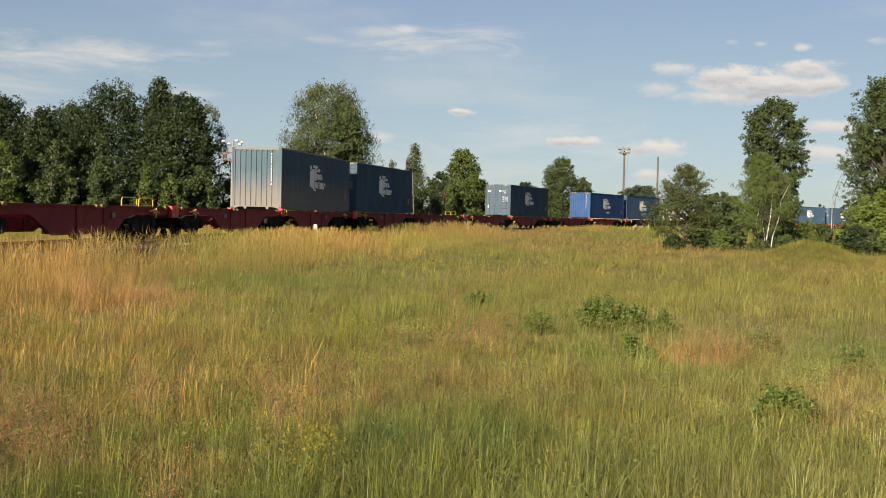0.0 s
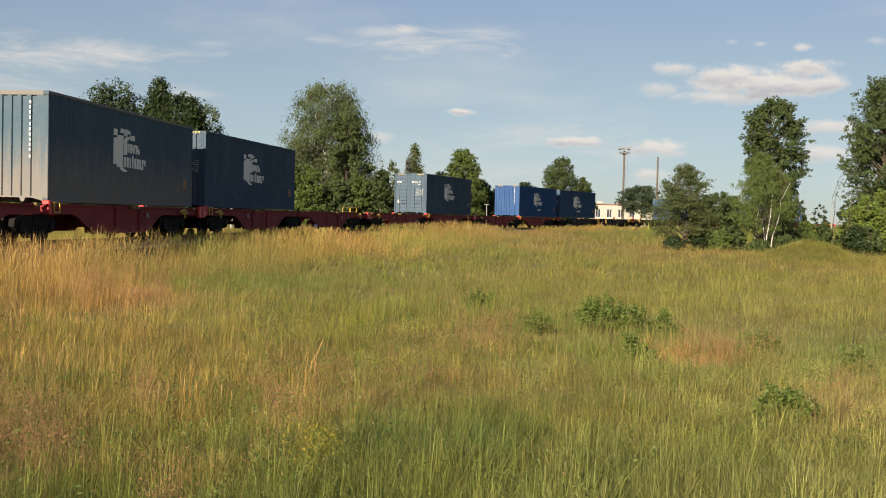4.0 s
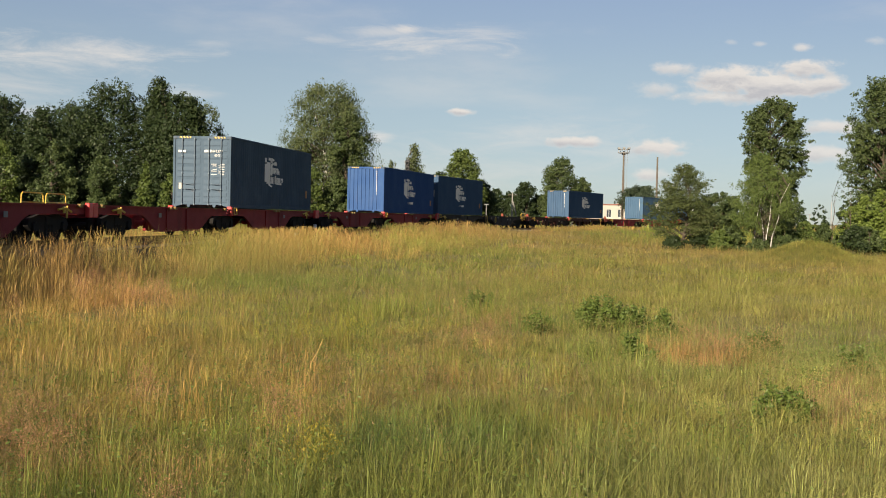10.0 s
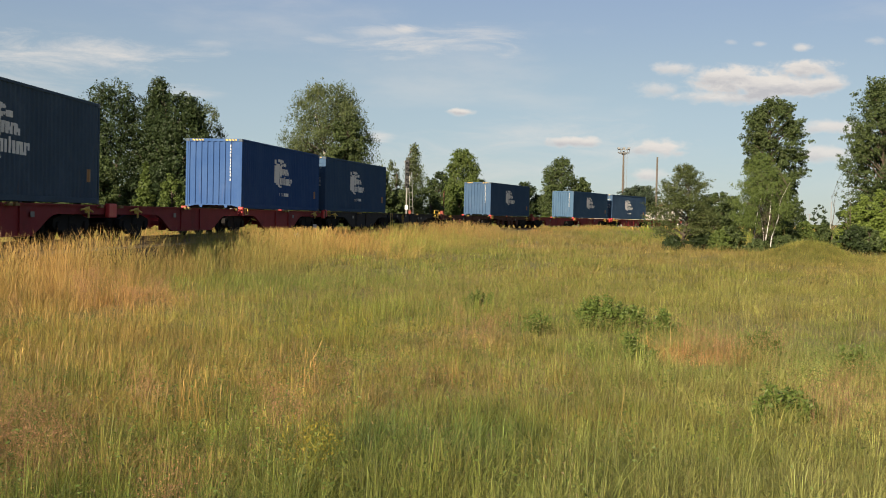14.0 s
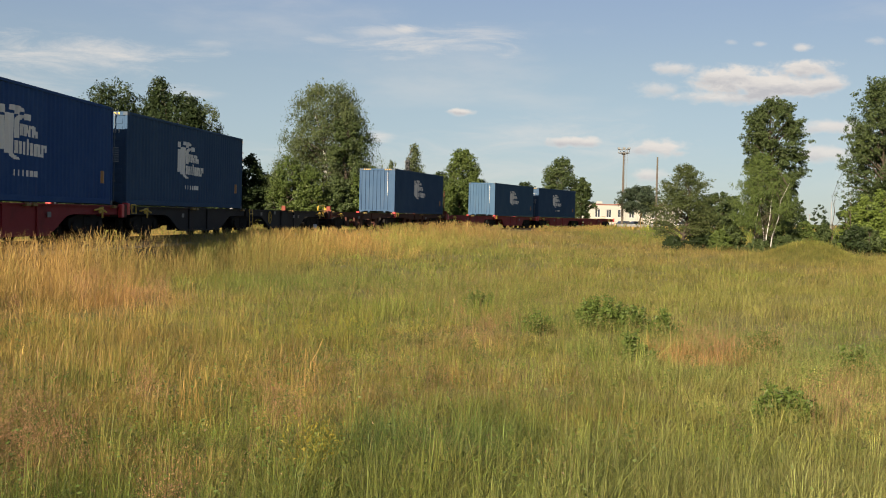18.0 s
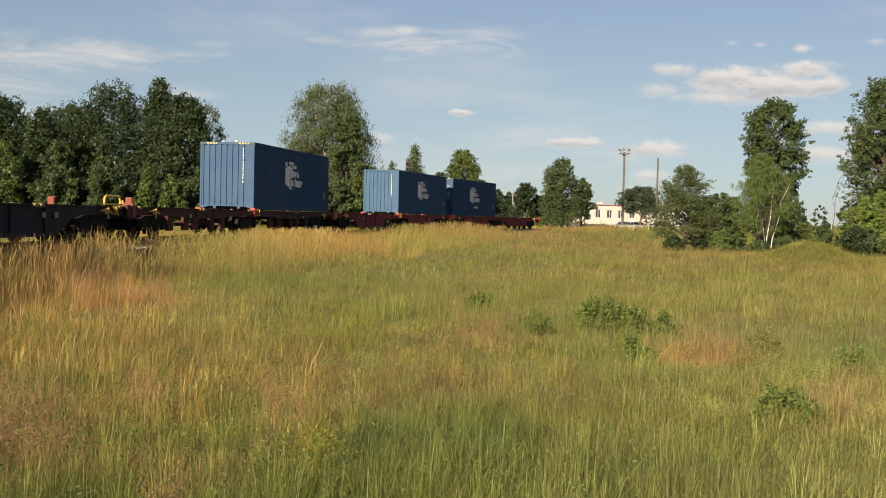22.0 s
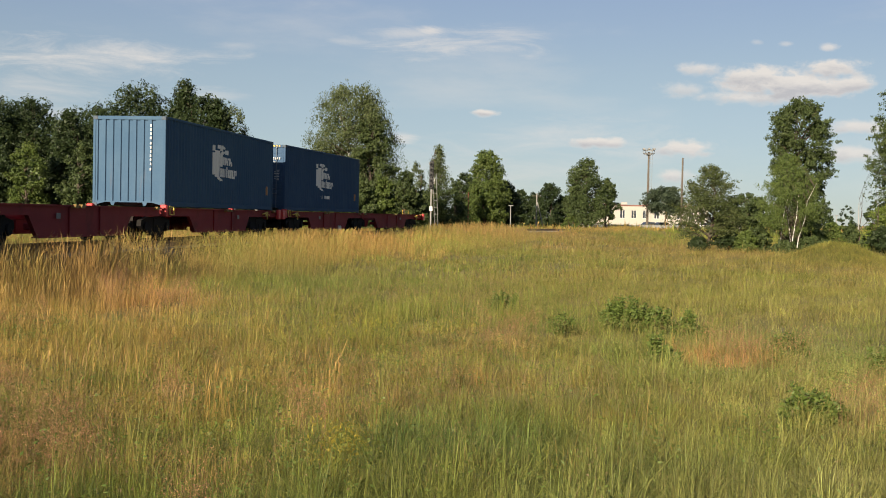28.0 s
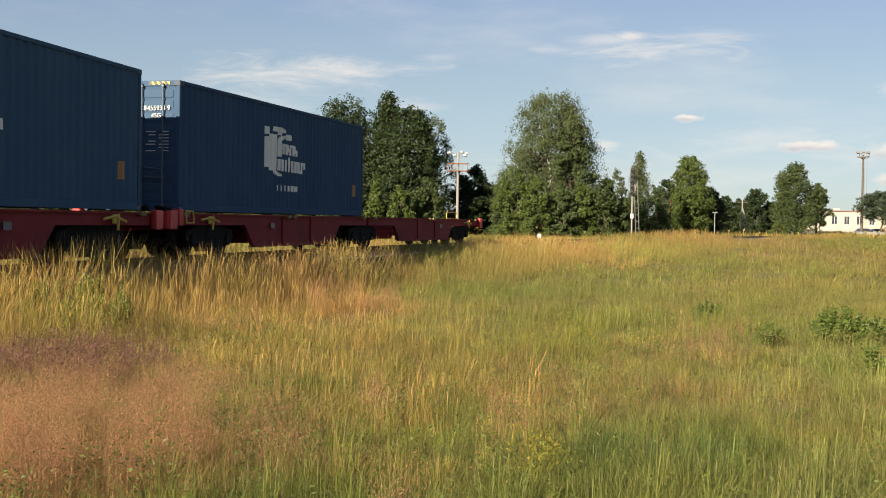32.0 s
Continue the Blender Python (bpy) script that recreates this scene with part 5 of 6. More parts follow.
def blades(name, label, rng, x, y, height, width, dry, segments=2, droop=0.35, heads=False, out=None, depth=None):
    """One mesh of grass blades, or of stalks with seed heads. out: the way each blade leans, if it stands in a tuft."""
    s, d = beside(x, y)
    ok = (np.abs(d) > 2.1) & ~((np.abs(s + 0.5) < 4.0) & (d > 0) & (d < 3.3 + 0.5 * ripple(x, y, 2.0, 81)))
    x, y, d, height, width = x[ok], y[ok], d[ok], height[ok], width[ok]
    dry = dry[ok] if isinstance(dry, np.ndarray) else dry
    m = len(x)
    z = ground_z(x, y)
    a = rng.random(m) * math.tau
    b = a + math.pi / 2 + rng.normal(size=m) * 0.5
    away = np.stack([np.cos(b), np.sin(b), np.zeros(m)], 1)
    if out is not None:
        away = away * 0.45 + np.concatenate([out[ok], np.zeros((m, 1))], 1)
        a = np.arctan2(away[:, 1], away[:, 0]) + math.pi / 2 + rng.normal(size=m) * 0.4
    side = np.stack([np.cos(a), np.sin(a), np.zeros(m)], 1)
    lean = away * (droop * np.abs(rng.normal(size=m)) * height)[:, None] + np.array([0.03, 0.012, 0]) * height[:, None]
    root = np.stack([x, y, z - 0.02], 1)
    up = np.array([0, 0, 1.0]) * height[:, None]
    tint = grass_tint(rng, x, y, d, dry)
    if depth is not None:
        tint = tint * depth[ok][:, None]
    w = width[:, None]
    if heads:          # a thin stalk, with a spindle of seeds on top
        tip = root + up + lean
        neck = root + up * 0.74 + lean * 0.6
        mid = neck * 0.45 + tip * 0.55
        across = side * w
        v = np.stack([root - across * 0.35, root + across * 0.35, neck + across * 0.3, neck - across * 0.3, mid + across * 1.15, mid - across * 1.15, tip], 1)
        f = np.array([[0, 1, 2], [0, 2, 3], [3, 2, 4], [3, 4, 5], [5, 4, 6]])
        k = 7
    elif segments == 3:     # a blade that bends over towards its tip
        fall = np.clip(np.linalg.norm(lean, axis=1) / np.maximum(height, 0.01), 0, 1)[:, None]
        p1 = root + up * 0.45 + lean * 0.18
        p2 = root + up * (0.85 - 0.1 * fall) + lean * 0.6
        p3 = root + up * (1.0 - 0.35 * fall) + lean * 1.15
        v = np.stack([root - side * w * 0.8, root + side * w * 0.8, p1 + side * w, p1 - side * w, p2 + side * w * 0.7, p2 - side * w * 0.7, p3], 1)
        f = np.array([[0, 1, 2], [0, 2, 3], [3, 2, 4], [3, 4, 5], [5, 4, 6]])
        k = 7
    elif segments == 2:
        mid = root + up * 0.55 + lean * 0.3
        tip = root + up * 0.98 + lean
        v = np.stack([root - side * w, root + side * w, mid + side * w * 0.8, mid - side * w * 0.8, tip], 1)
        f = np.array([[0, 1, 2], [0, 2, 3], [3, 2, 4]])
        k = 5
    else:
        v = np.stack([root - side * w, root + side * w, root + up + lean], 1)
        f = np.array([[0, 1, 2]])
        k = 3
    faces = (f[None] + (np.arange(m) * k)[:, None, None]).reshape(-1, 3)
    attr = np.repeat(np.concatenate([tint, np.ones((m, 1))], 1), k, axis=0)
    me = sheet(name, v.reshape(-1, 3), faces, M["grass"], attr)
    return thing(name, label, "grass", kind="stuff", data=me)


def plumes(name, label, rng, x, y, height, bits, spread, size, colours, tints=None, lean=0.12):
    """Airy seed plumes: fine stalks, each with a cloud of tiny husks about its top."""
    m = len(x)
    z = ground_z(x, y)
    col = np.array(colours)[rng.integers(0, len(colours), m)] if tints is None else tints
    col = col * rng.uniform(0.75, 1.25, (m, 1))
    root = np.stack([x, y, z], 1)
    tip = root + np.stack([rng.normal(size=m) * lean * height, rng.normal(size=m) * lean * height, height], 1)
    a = rng.random(m) * math.tau
    side = np.stack([np.cos(a), np.sin(a), np.zeros(m)], 1) * size * 0.25
    stalk = np.stack([root - side, root + side, tip], 1).reshape(-1, 3)
    u = rng.random((m, bits, 1))
    c = tip[:, None] - (tip - root)[:, None] * (0.3 * u) + rng.normal(size=(m, bits, 3)) * spread * np.array([1, 1, 0.35]) * (0.3 + u)
    way = rng.normal(size=(m, bits, 3)) + np.array([0, 0, 0.6])
    way /= np.linalg.norm(way, axis=2)[:, :, None]
    d = np.stack([way * 0, way * size * 5.0, way * size * 2.5 + rng.normal(size=(m, bits, 3)) * size * 0.7], 2)
    husk = (c[:, :, None] + d).reshape(-1, 3)
    v = np.concatenate([stalk, husk])
    f = np.arange(len(v)).reshape(-1, 3)
    t = np.concatenate([np.repeat(col, 3, axis=0), np.repeat(col, bits * 3, axis=0)])
    attr = np.concatenate([t, np.ones((len(v), 1))], 1)
    return thing(name, label, "grass", kind="stuff", data=sheet(name, v, f, M["grass"], attr))


def fan(rng, n, r0, r1, a0=-37.0, a1=25.0):
    r = np.sqrt(rng.uniform(r0 * r0, r1 * r1, n))
    a = np.radians(rng.uniform(a0, a1, n))
    return r * np.sin(a), r * np.cos(a)


def make_grass():
    rng = np.random.default_rng(21)
    # distance from, to; tufts per square metre, blades in a tuft, spread; height; half width; parts of a blade
    rings = [(4.4, 8.0, 85, 40, 0.042, 0.155, 0.0013, 3), (8.0, 15.0, 46, 33, 0.065, 0.155, 0.0019, 2), (15.0, 30.0, 18, 29, 0.13, 0.15, 0.004, 1), (30.0, 62.0, 5.2, 22, 0.22, 0.17, 0.009, 1), (62.0, 125.0, 2.2, 15, 0.4, 0.25, 0.016, 1), (125.0, 330.0, 0.2, 8, 0.9, 0.5, 0.12, 1)]
    # flowering stems over them: number per square metre, husks on each, height, spread, size
    tops = [(330, 10, 0.31, 0.018, 0.002), (210, 8, 0.3, 0.02, 0.0028), (85, 6, 0.27, 0.03, 0.0044), (14, 5, 0.28, 0.055, 0.009), (0, 0, 0, 0, 0), (0, 0, 0, 0, 0)]
    for (r0, r1, dens, per, spread, h, w, seg), (many, bits, th, sp, sz) in zip(rings, tops):
        area = 0.5 * radians(62) * (r1 * r1 - r0 * r0)
        n = int(area * dens)
        tx, ty = fan(rng, n, r0, r1)
        ht = h * np.exp(rng.normal(size=n) * 0.3) * (1 + 0.22 * ripple(tx, ty, 1.1, 12) + 0.16 * ripple(tx, ty, 4.0, 13)).clip(0.45, 1.6)
        tone = rng.normal(size=n) * (0.15 if r0 < 15 else 0.11) - 0.12 * (rng.random(n) < 0.14)
        # each tuft's tint darkened or brightened, adding to the painted shade between clumps
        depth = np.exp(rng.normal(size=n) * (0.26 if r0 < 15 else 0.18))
        ht = ht * np.where(rng.random(n) < 0.2, 1.4, 1.0)
        i = np.repeat(np.arange(n), per)
        off = rng.normal(size=(len(i), 2)) * spread
        x, y = tx[i] + off[:, 0], ty[i] + off[:, 1]
        hh = ht[i] * rng.uniform(0.4, 1.25, len(i))
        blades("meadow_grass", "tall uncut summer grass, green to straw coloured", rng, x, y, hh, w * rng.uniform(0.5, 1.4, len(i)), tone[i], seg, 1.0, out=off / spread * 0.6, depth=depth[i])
        ms = int(area * dens * per * (0.012 if r0 < 15 else 0.03))
        x, y = fan(rng, ms, r0, r1)
        keep = rng.random(ms) < np.clip(0.45 + 0.5 * ripple(x, y, 0.8, 15), 0.05, 1)
        x, y = x[keep], y[keep]
        ms = len(x)
        blades("seed_stalks", "dry straw-coloured grass stalks with seed heads", rng, x, y, h * 1.65 * rng.uniform(0.45, 1.45, ms), w * 0.7 * rng.uniform(0.7, 1.3, ms), 0.3, droop=0.4, heads=True)
        if not many:
            continue
        # drifts of brownish, mauve-brown and straw panicles
        mp = int(area * many)
        x, y = fan(rng, mp, r0, r1)
        drift = 0.5 + 0.34 * ripple(x, y, 0.9, 61) + 0.3 * ripple(x, y, 3.1, 62)
        _, d = beside(x, y)
        keep = (rng.random(mp) < np.clip(drift - 0.25 * smooth(x, 0.5, 4.5) * smooth(y, 16, 9), 0.06, 1)) & (d > 2.6)
        x, y, d, drift = x[keep], y[keep], d[keep], drift[keep]
        mp = len(x)
        base = grass_tint(rng, x, y, d, 0.28)
        u = np.clip(0.45 + 0.35 * ripple(x, y, 0.6, 63) + 0.3 * rng.normal(size=mp), 0, 1)[:, None]
        brown = np.array((0.225, 0.158, 0.07)) * (1 - u) + np.array((0.19, 0.122, 0.076)) * u
        q = np.clip(0.2 + 0.45 * drift, 0, 0.75)[:, None]
        plumes("flowering_grass", "fine brownish flowering stems over the green grass", rng, x, y, th * np.exp(rng.normal(size=mp) * 0.22), bits, sp, sz, None, base * (1 - q) + brown * q, 0.2)
    # broad soft blades that bend right over, nearest the edge of the field
    n = 15000
    x, y = fan(rng, n, 4.6, 9.5)
    keep = rng.random(n) < np.clip(0.55 + 0.45 * ripple(x, y, 1.4, 52), 0.1, 1)
    x, y = x[keep], y[keep]
    n = len(x)
    blades("bent_grass", "broad soft green blades that bend right over", rng, x, y, rng.uniform(0.14, 0.3, n), rng.uniform(0.0016, 0.003, n), -0.15, 3, 1.9)
    # airy reddish plumes, thick in their own patches and thin all over the meadow
    husks = [(0.373, 0.194, 0.097), (0.313, 0.158, 0.083), (0.388, 0.223, 0.111), (0.238, 0.122, 0.079)]
    px, py, pk = [], [], []
    for cx, cy, rx, ry, many in ((-3.5, 6.2, 1.0, 1.5, 3600), (-2.2, 7.6, 0.5, 0.6, 120), (-4.2, 8.0, 0.9, 0.8, 560), (-5.4, 13.5, 1.0, 1.2, 150), (-4.9, 17.8, 0.9, 1.4, 600), (-1.25, 4.7, 0.25, 0.3, 60), (-0.85, 6.9, 0.2, 0.25, 50), (2.9, 12.6, 0.9, 0.9, 240), (3.1, 8.0, 0.5, 0.8, 150), (0.3, 13.6, 1.1, 1.2, 170), (-1.3, 8.2, 0.5, 0.5, 90), (-7.2, 21.0, 1.2, 1.6, 260), (-2.2, 6.3, 0.5, 0.5, 90), (-1.9, 5.6, 0.3, 0.3, 50)):
        knots = max(3, many // 30)
        r, a = np.sqrt(rng.random(knots)) * (1 + 0.14 * rng.normal(size=knots)), rng.random(knots) * math.tau
        k = rng.integers(0, knots, many)
        px.append(cx + (rx * r * np.cos(a))[k] + rng.normal(size=many) * 0.07), py.append(cy + (ry * r * np.sin(a))[k] + rng.normal(size=many) * 0.07)
        pk.append((rng.uniform(0.75, 1.25, knots))[k])
    px, py, pk = np.concatenate(px), np.concatenate(py), np.concatenate(pk)
    plumes("plume_grass", "airy reddish-brown seed plumes of dry grass", rng, px, py, rng.uniform(0.3, 0.5, len(px)) * pk, 30, 0.036, 0.0024, husks)
    a, r = rng.random(700) * math.tau, np.sqrt(rng.random(700))
    plumes("plume_grass", "dark maroon-brown seed plumes of dry grass", rng, -4.7 + 0.8 * r * np.cos(a), 8.5 + 0.85 * r * np.sin(a), rng.uniform(0.4, 0.6, 700), 22, 0.036, 0.005, [(0.136, 0.068, 0.056), (0.167, 0.087, 0.062), (0.112, 0.056, 0.050)])
    x, y = fan(rng, 1500, 4.0, 24.0)
    plumes("plume_grass", "thin scattered brownish seed plumes", rng, x, y, rng.uniform(0.28, 0.48, 1500), 12, 0.032, 0.004, [(0.223, 0.155, 0.081), (0.198, 0.130, 0.074), (0.248, 0.180, 0.093)])
    # short close turf on the mound
    a, r = rng.random(36000) * math.tau, 1.35 * np.sqrt(rng.random(36000))
    blades("mound_turf", "short fresh green turf on the mound", rng, 15.9 + 2.2 * r * np.cos(a), 49.5 + 3.2 * r * np.sin(a), rng.uniform(0.08, 0.22, 36000), rng.uniform(0.003, 0.008, 36000), -0.1, 1, 0.9)
    # small yellow-flowered herbs
    fx, fy = [], []
    for cx, cy, r, many in ((-0.64, 6.0, 0.16, 50), (-1.25, 13.4, 0.5, 110), (-1.6, 12.6, 0.6, 60), (-4.9, 18.5, 0.8, 60), (-0.2, 13.2, 0.4, 40)):
        a, q = rng.random(many) * math.tau, r * np.sqrt(rng.random(many))
        fx.append(cx + q * np.cos(a)), fy.append(cy + q * np.sin(a))
    fx, fy = np.concatenate(fx), np.concatenate(fy)
    plumes("yellow_flowers", "small yellow-flowered herbs in the grass", rng, fx, fy, rng.uniform(0.3, 0.44, len(fx)), 14, 0.022, 0.005, [(0.223, 0.186, 0.025), (0.136, 0.149, 0.025), (0.260, 0.211, 0.031)])
    # the tall dry verge along the line
    for s0, s1, dens, w in ((-24, 14, 320, 0.0026), (14, 45, 130, 0.0055), (45, 100, 64, 0.0065), (100, 190, 18, 0.015)):
        m = int((s1 - s0) * 7.0 * dens)
        s, d = rng.uniform(s0, s1, m), 2.6 + 6.7 * rng.random(m) ** 1.2
        h = heading_at(s)
        x = np.interp(s, TRACK_S, TRACK_X) + d * np.cos(h)
        y = np.interp(s, TRACK_S, TRACK_Y) - d * np.sin(h)
        thin = np.clip(0.72 + 0.35 * ripple(x, y, 0.7, 33) + 0.35 * ripple(x, y, 2.6, 34), 0.05, 1)
        thin[(s < 12) & (d > 6.4 + ripple(x, y, 1.2, 61))] *= 0.12
        thin[(s < -5) & (d < 6)] = np.minimum(1, 0.25 + 1.2 * thin[(s < -5) & (d < 6)])
        thin[(np.abs(s + 1.0) < 3.0) & (d < 4.8)] = 0.0
        keep = rng.random(m) < thin
        x, y, thin, d, s = x[keep], y[keep], thin[keep], d[keep], s[keep]
        m = len(x)
        hh = rng.uniform(0.5, 1.15, m) * (0.5 + 0.55 * thin) * (0.45 + 0.55 * smooth(d, 9, 5)) * (0.85 + 0.15 * np.maximum(smooth(s, 40, 60), smooth(s, 12, 2)))
        hh = hh * (1 - (0.2 - 0.22 * ripple(x, y, 1.5, 41)) * smooth(s, 8, -2))
        hh = hh * (1 - 0.55 * smooth(s, 46, 64)) * (1 - 0.2 * smooth(s, 92, 104)) * (1 - 0.6 * smooth(np.abs(s - 71), 8, 4))
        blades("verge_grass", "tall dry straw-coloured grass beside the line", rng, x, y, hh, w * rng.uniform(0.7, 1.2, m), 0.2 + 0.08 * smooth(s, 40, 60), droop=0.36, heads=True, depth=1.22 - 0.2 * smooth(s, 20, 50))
        # the far side of the line
        m = int((s1 - s0) * 5 * dens * 0.4)
        s, d = rng.uniform(s0, s1, m), -2.3 - 6.0 * rng.random(m)
        h = heading_at(s)
        x = np.interp(s, TRACK_S, TRACK_X) + d * np.cos(h)
        y = np.interp(s, TRACK_S, TRACK_Y) - d * np.sin(h)
        blades("verge_grass", "low grass on the far side of the line", rng, x, y, rng.uniform(0.12, 0.3, m), w * 1.3 * np.ones(m), 0.0, 1)


make_grass()


def straw_bunches():
    """Bunches of tall dry stalks that stand out of the meadow."""
    rng = np.random.default_rng(91)
    xs, ys = [], []
    for cx, cy, r, many in ((-1.75, 7.9, 0.16, 60), (-3.1, 9.6, 0.3, 90), (-1.2, 9.8, 0.2, 30), (-4.2, 13.0, 0.5, 120), (-6.0, 16.0, 0.7, 160), (-0.3, 16.0, 0.5, 30)):
        xs.append(cx + rng.normal(size=many) * r), ys.append(cy + rng.normal(size=many) * r)
    x, y = np.concatenate(xs), np.concatenate(ys)
    blades("straw_stalks", "tall pale dry stalks standing in bunches", rng, x, y, rng.uniform(0.3, 0.55, len(x)), np.full(len(x), 0.0032), 0.6, droop=0.22, heads=True)


straw_bunches()


def make_herbs():
    """Broad-leaved herbs between the grass."""
    rng = np.random.default_rng(77)
    x, y = fan(rng, 1500, 4.0, 15.0)
    keep = rng.random(1500) < np.clip(0.5 + 0.5 * ripple(x, y, 1.3, 51), 0.05, 1)
    x, y = x[keep], y[keep]
    n, per = len(x), 18
    h = rng.uniform(0.2, 0.42, n)
    z = ground_z(x, y)
    i = np.repeat(np.arange(n), per)
    m = len(i)
    u = rng.uniform(0.35, 1.0, m)
    c = np.stack([x[i] + rng.normal(size=m) * 0.05, y[i] + rng.normal(size=m) * 0.05, z[i] + h[i] * u], 1)
    d = rng.normal(size=(m, 3)) * np.array([1, 1, 0.4]) + np.array([0, 0, 0.2])
    d /= np.linalg.norm(d, axis=1)[:, None]
    b = np.cross(d, rng.normal(size=(m, 3)))
    b /= np.linalg.norm(b, axis=1)[:, None]
    ln = rng.uniform(0.016, 0.036, m)[:, None]
    v = np.stack([c, c + d * ln * 0.5 + b * ln * 0.2, c + d * ln, c + d * ln * 0.5 - b * ln * 0.2], 1).reshape(-1, 3)
    thing("meadow_herbs", "small broad-leaved green herbs between the grass", "herbs", kind="stuff", data=sheet("meadow_herbs", v, np.arange(4 * m).reshape(-1, 4), M["weed_leaf"]))


make_herbs()


def weed(x, y, half, high, seed):
    rng = np.random.default_rng(seed)
    foot = float(ground_z(np.array([x]), np.array([y]))[0])
    t = thing("weed_clump", "bushy dark green weeds standing in the meadow", "weeds", pose(x, y, foot), "weed clumps in the meadow")
    bm = bmesh.new()
    n = int(300 * (half / 0.3) ** 1.5)
    stems = []
    for k in range(int(34 * half / 0.3)):
        a, r = rng.random() * math.tau, half * math.sqrt(rng.random())
        b = Vector((r * math.cos(a), r * math.sin(a) * 0.8, 0))
        e = b * 1.2 + Vector((rng.normal() * 0.05, rng.normal() * 0.05, high * rng.uniform(0.65, 1.1) * (1 - 0.55 * (r / half) ** 2)))
        tube(bm, [b, b.lerp(e, 0.5), e], [0.004, 0.003, 0.001], 4, cap=False)
        stems.append((b, e))
    part("stems", bm, M["weed_leaf"], t)
    p, q = np.array([s[0] for s in stems]), np.array([s[1] for s in stems])
    m = n * 18
    i, u = rng.integers(0, len(stems), m), rng.uniform(0.3, 1.02, m)[:, None]
    c = p[i] * (1 - u) + q[i] * u + rng.normal(size=(m, 3)) * 0.018
    d = rng.normal(size=(m, 3)) * np.array([1, 1, 0.45]) + np.array([0, 0, 0.25])
    d /= np.linalg.norm(d, axis=1)[:, None]
    b = np.cross(d, rng.normal(size=(m, 3)))
    b /= np.linalg.norm(b, axis=1)[:, None]
    ln = (rng.uniform(0.026, 0.054, m))[:, None]
    v = np.stack([c, c + d * ln * 0.5 + b * ln * 0.27, c + d * ln, c + d * ln * 0.5 - b * ln * 0.27], 1).reshape(-1, 3)
    part("leaves", sheet("leaves", v, np.arange(4 * m).reshape(-1, 4), M["weed_leaf"]), None, t)


for k, (x, y, half, high) in enumerate(((2.27, 16.4, 0.32, 0.42), (2.75, 16.2, 0.17, 0.33), (3.2, 16.2, 0.14, 0.31), (2.18, 12.7, 0.13, 0.31), (2.66, 8.75, 0.2, 0.24), (3.95, 13.9, 0.18, 0.27), (4.45, 12.3, 0.11, 0.3), (0.6, 19.3, 0.18, 0.34), (1.3, 15.4, 0.12, 0.28), (-7.2, 13.2, 0.26, 0.62), (-6.7, 13.0, 0.18, 0.66), (-7.9, 13.5, 0.26, 0.58))):
    weed(x, y, half * 1.1, high * 1.18, 300 + k)


# ---- masts, signal, road, building ----
M["concrete"] = surface("concrete", (0.21, 0.205, 0.19), 0.85, vary=0.35, dirt=0.5, grime=(0.12, 0.11, 0.1))
M["dark_wood"] = surface("dark_wood", (0.09, 0.075, 0.06), 0.85, vary=0.5)
M["galvanised"] = surface("galvanised", (0.204, 0.204, 0.197), 0.5, 0.4, dirt=0.4, vary=0.3)
M["signal_black"] = surface("signal_black", (0.015, 0.015, 0.015), 0.5)
M["lamp_white"] = surface("lamp_white", (0.38, 0.38, 0.37), 0.45)
M["rusty_rail"] = surface("rusty_rail", (0.190, 0.082, 0.048), 0.7, dirt=0.5)
M["plaster"] = surface("plaster", (0.306, 0.286, 0.252), 0.85, vary=0.15, dirt=0.25, grime=(0.306, 0.272, 0.224))
M["roof_red"] = surface("roof_red", (0.23, 0.1, 0.08), 0.7, dirt=0.3)
M["window_dark"] = surface("window_dark", (0.03, 0.035, 0.045), 0.15)
M["asphalt"] = surface("asphalt", (0.06, 0.06, 0.06), 0.85, vary=0.5)
M["car_white"] = surface("car_white", (0.510, 0.510, 0.496), 0.3, vary=0.1, dirt=0.1)
M["car_dark"] = surface("car_dark", (0.08, 0.09, 0.1), 0.3, vary=0.1, dirt=0.1)
M["tyre"] = surface("tyre", (0.02, 0.02, 0.02), 0.8)


def foot_at(x, y):
    return float(ground_z(np.array([x]), np.array([y]))[0])


def tubed(points, radii, n=8):
    return tube(bmesh.new(), points, radii, n)


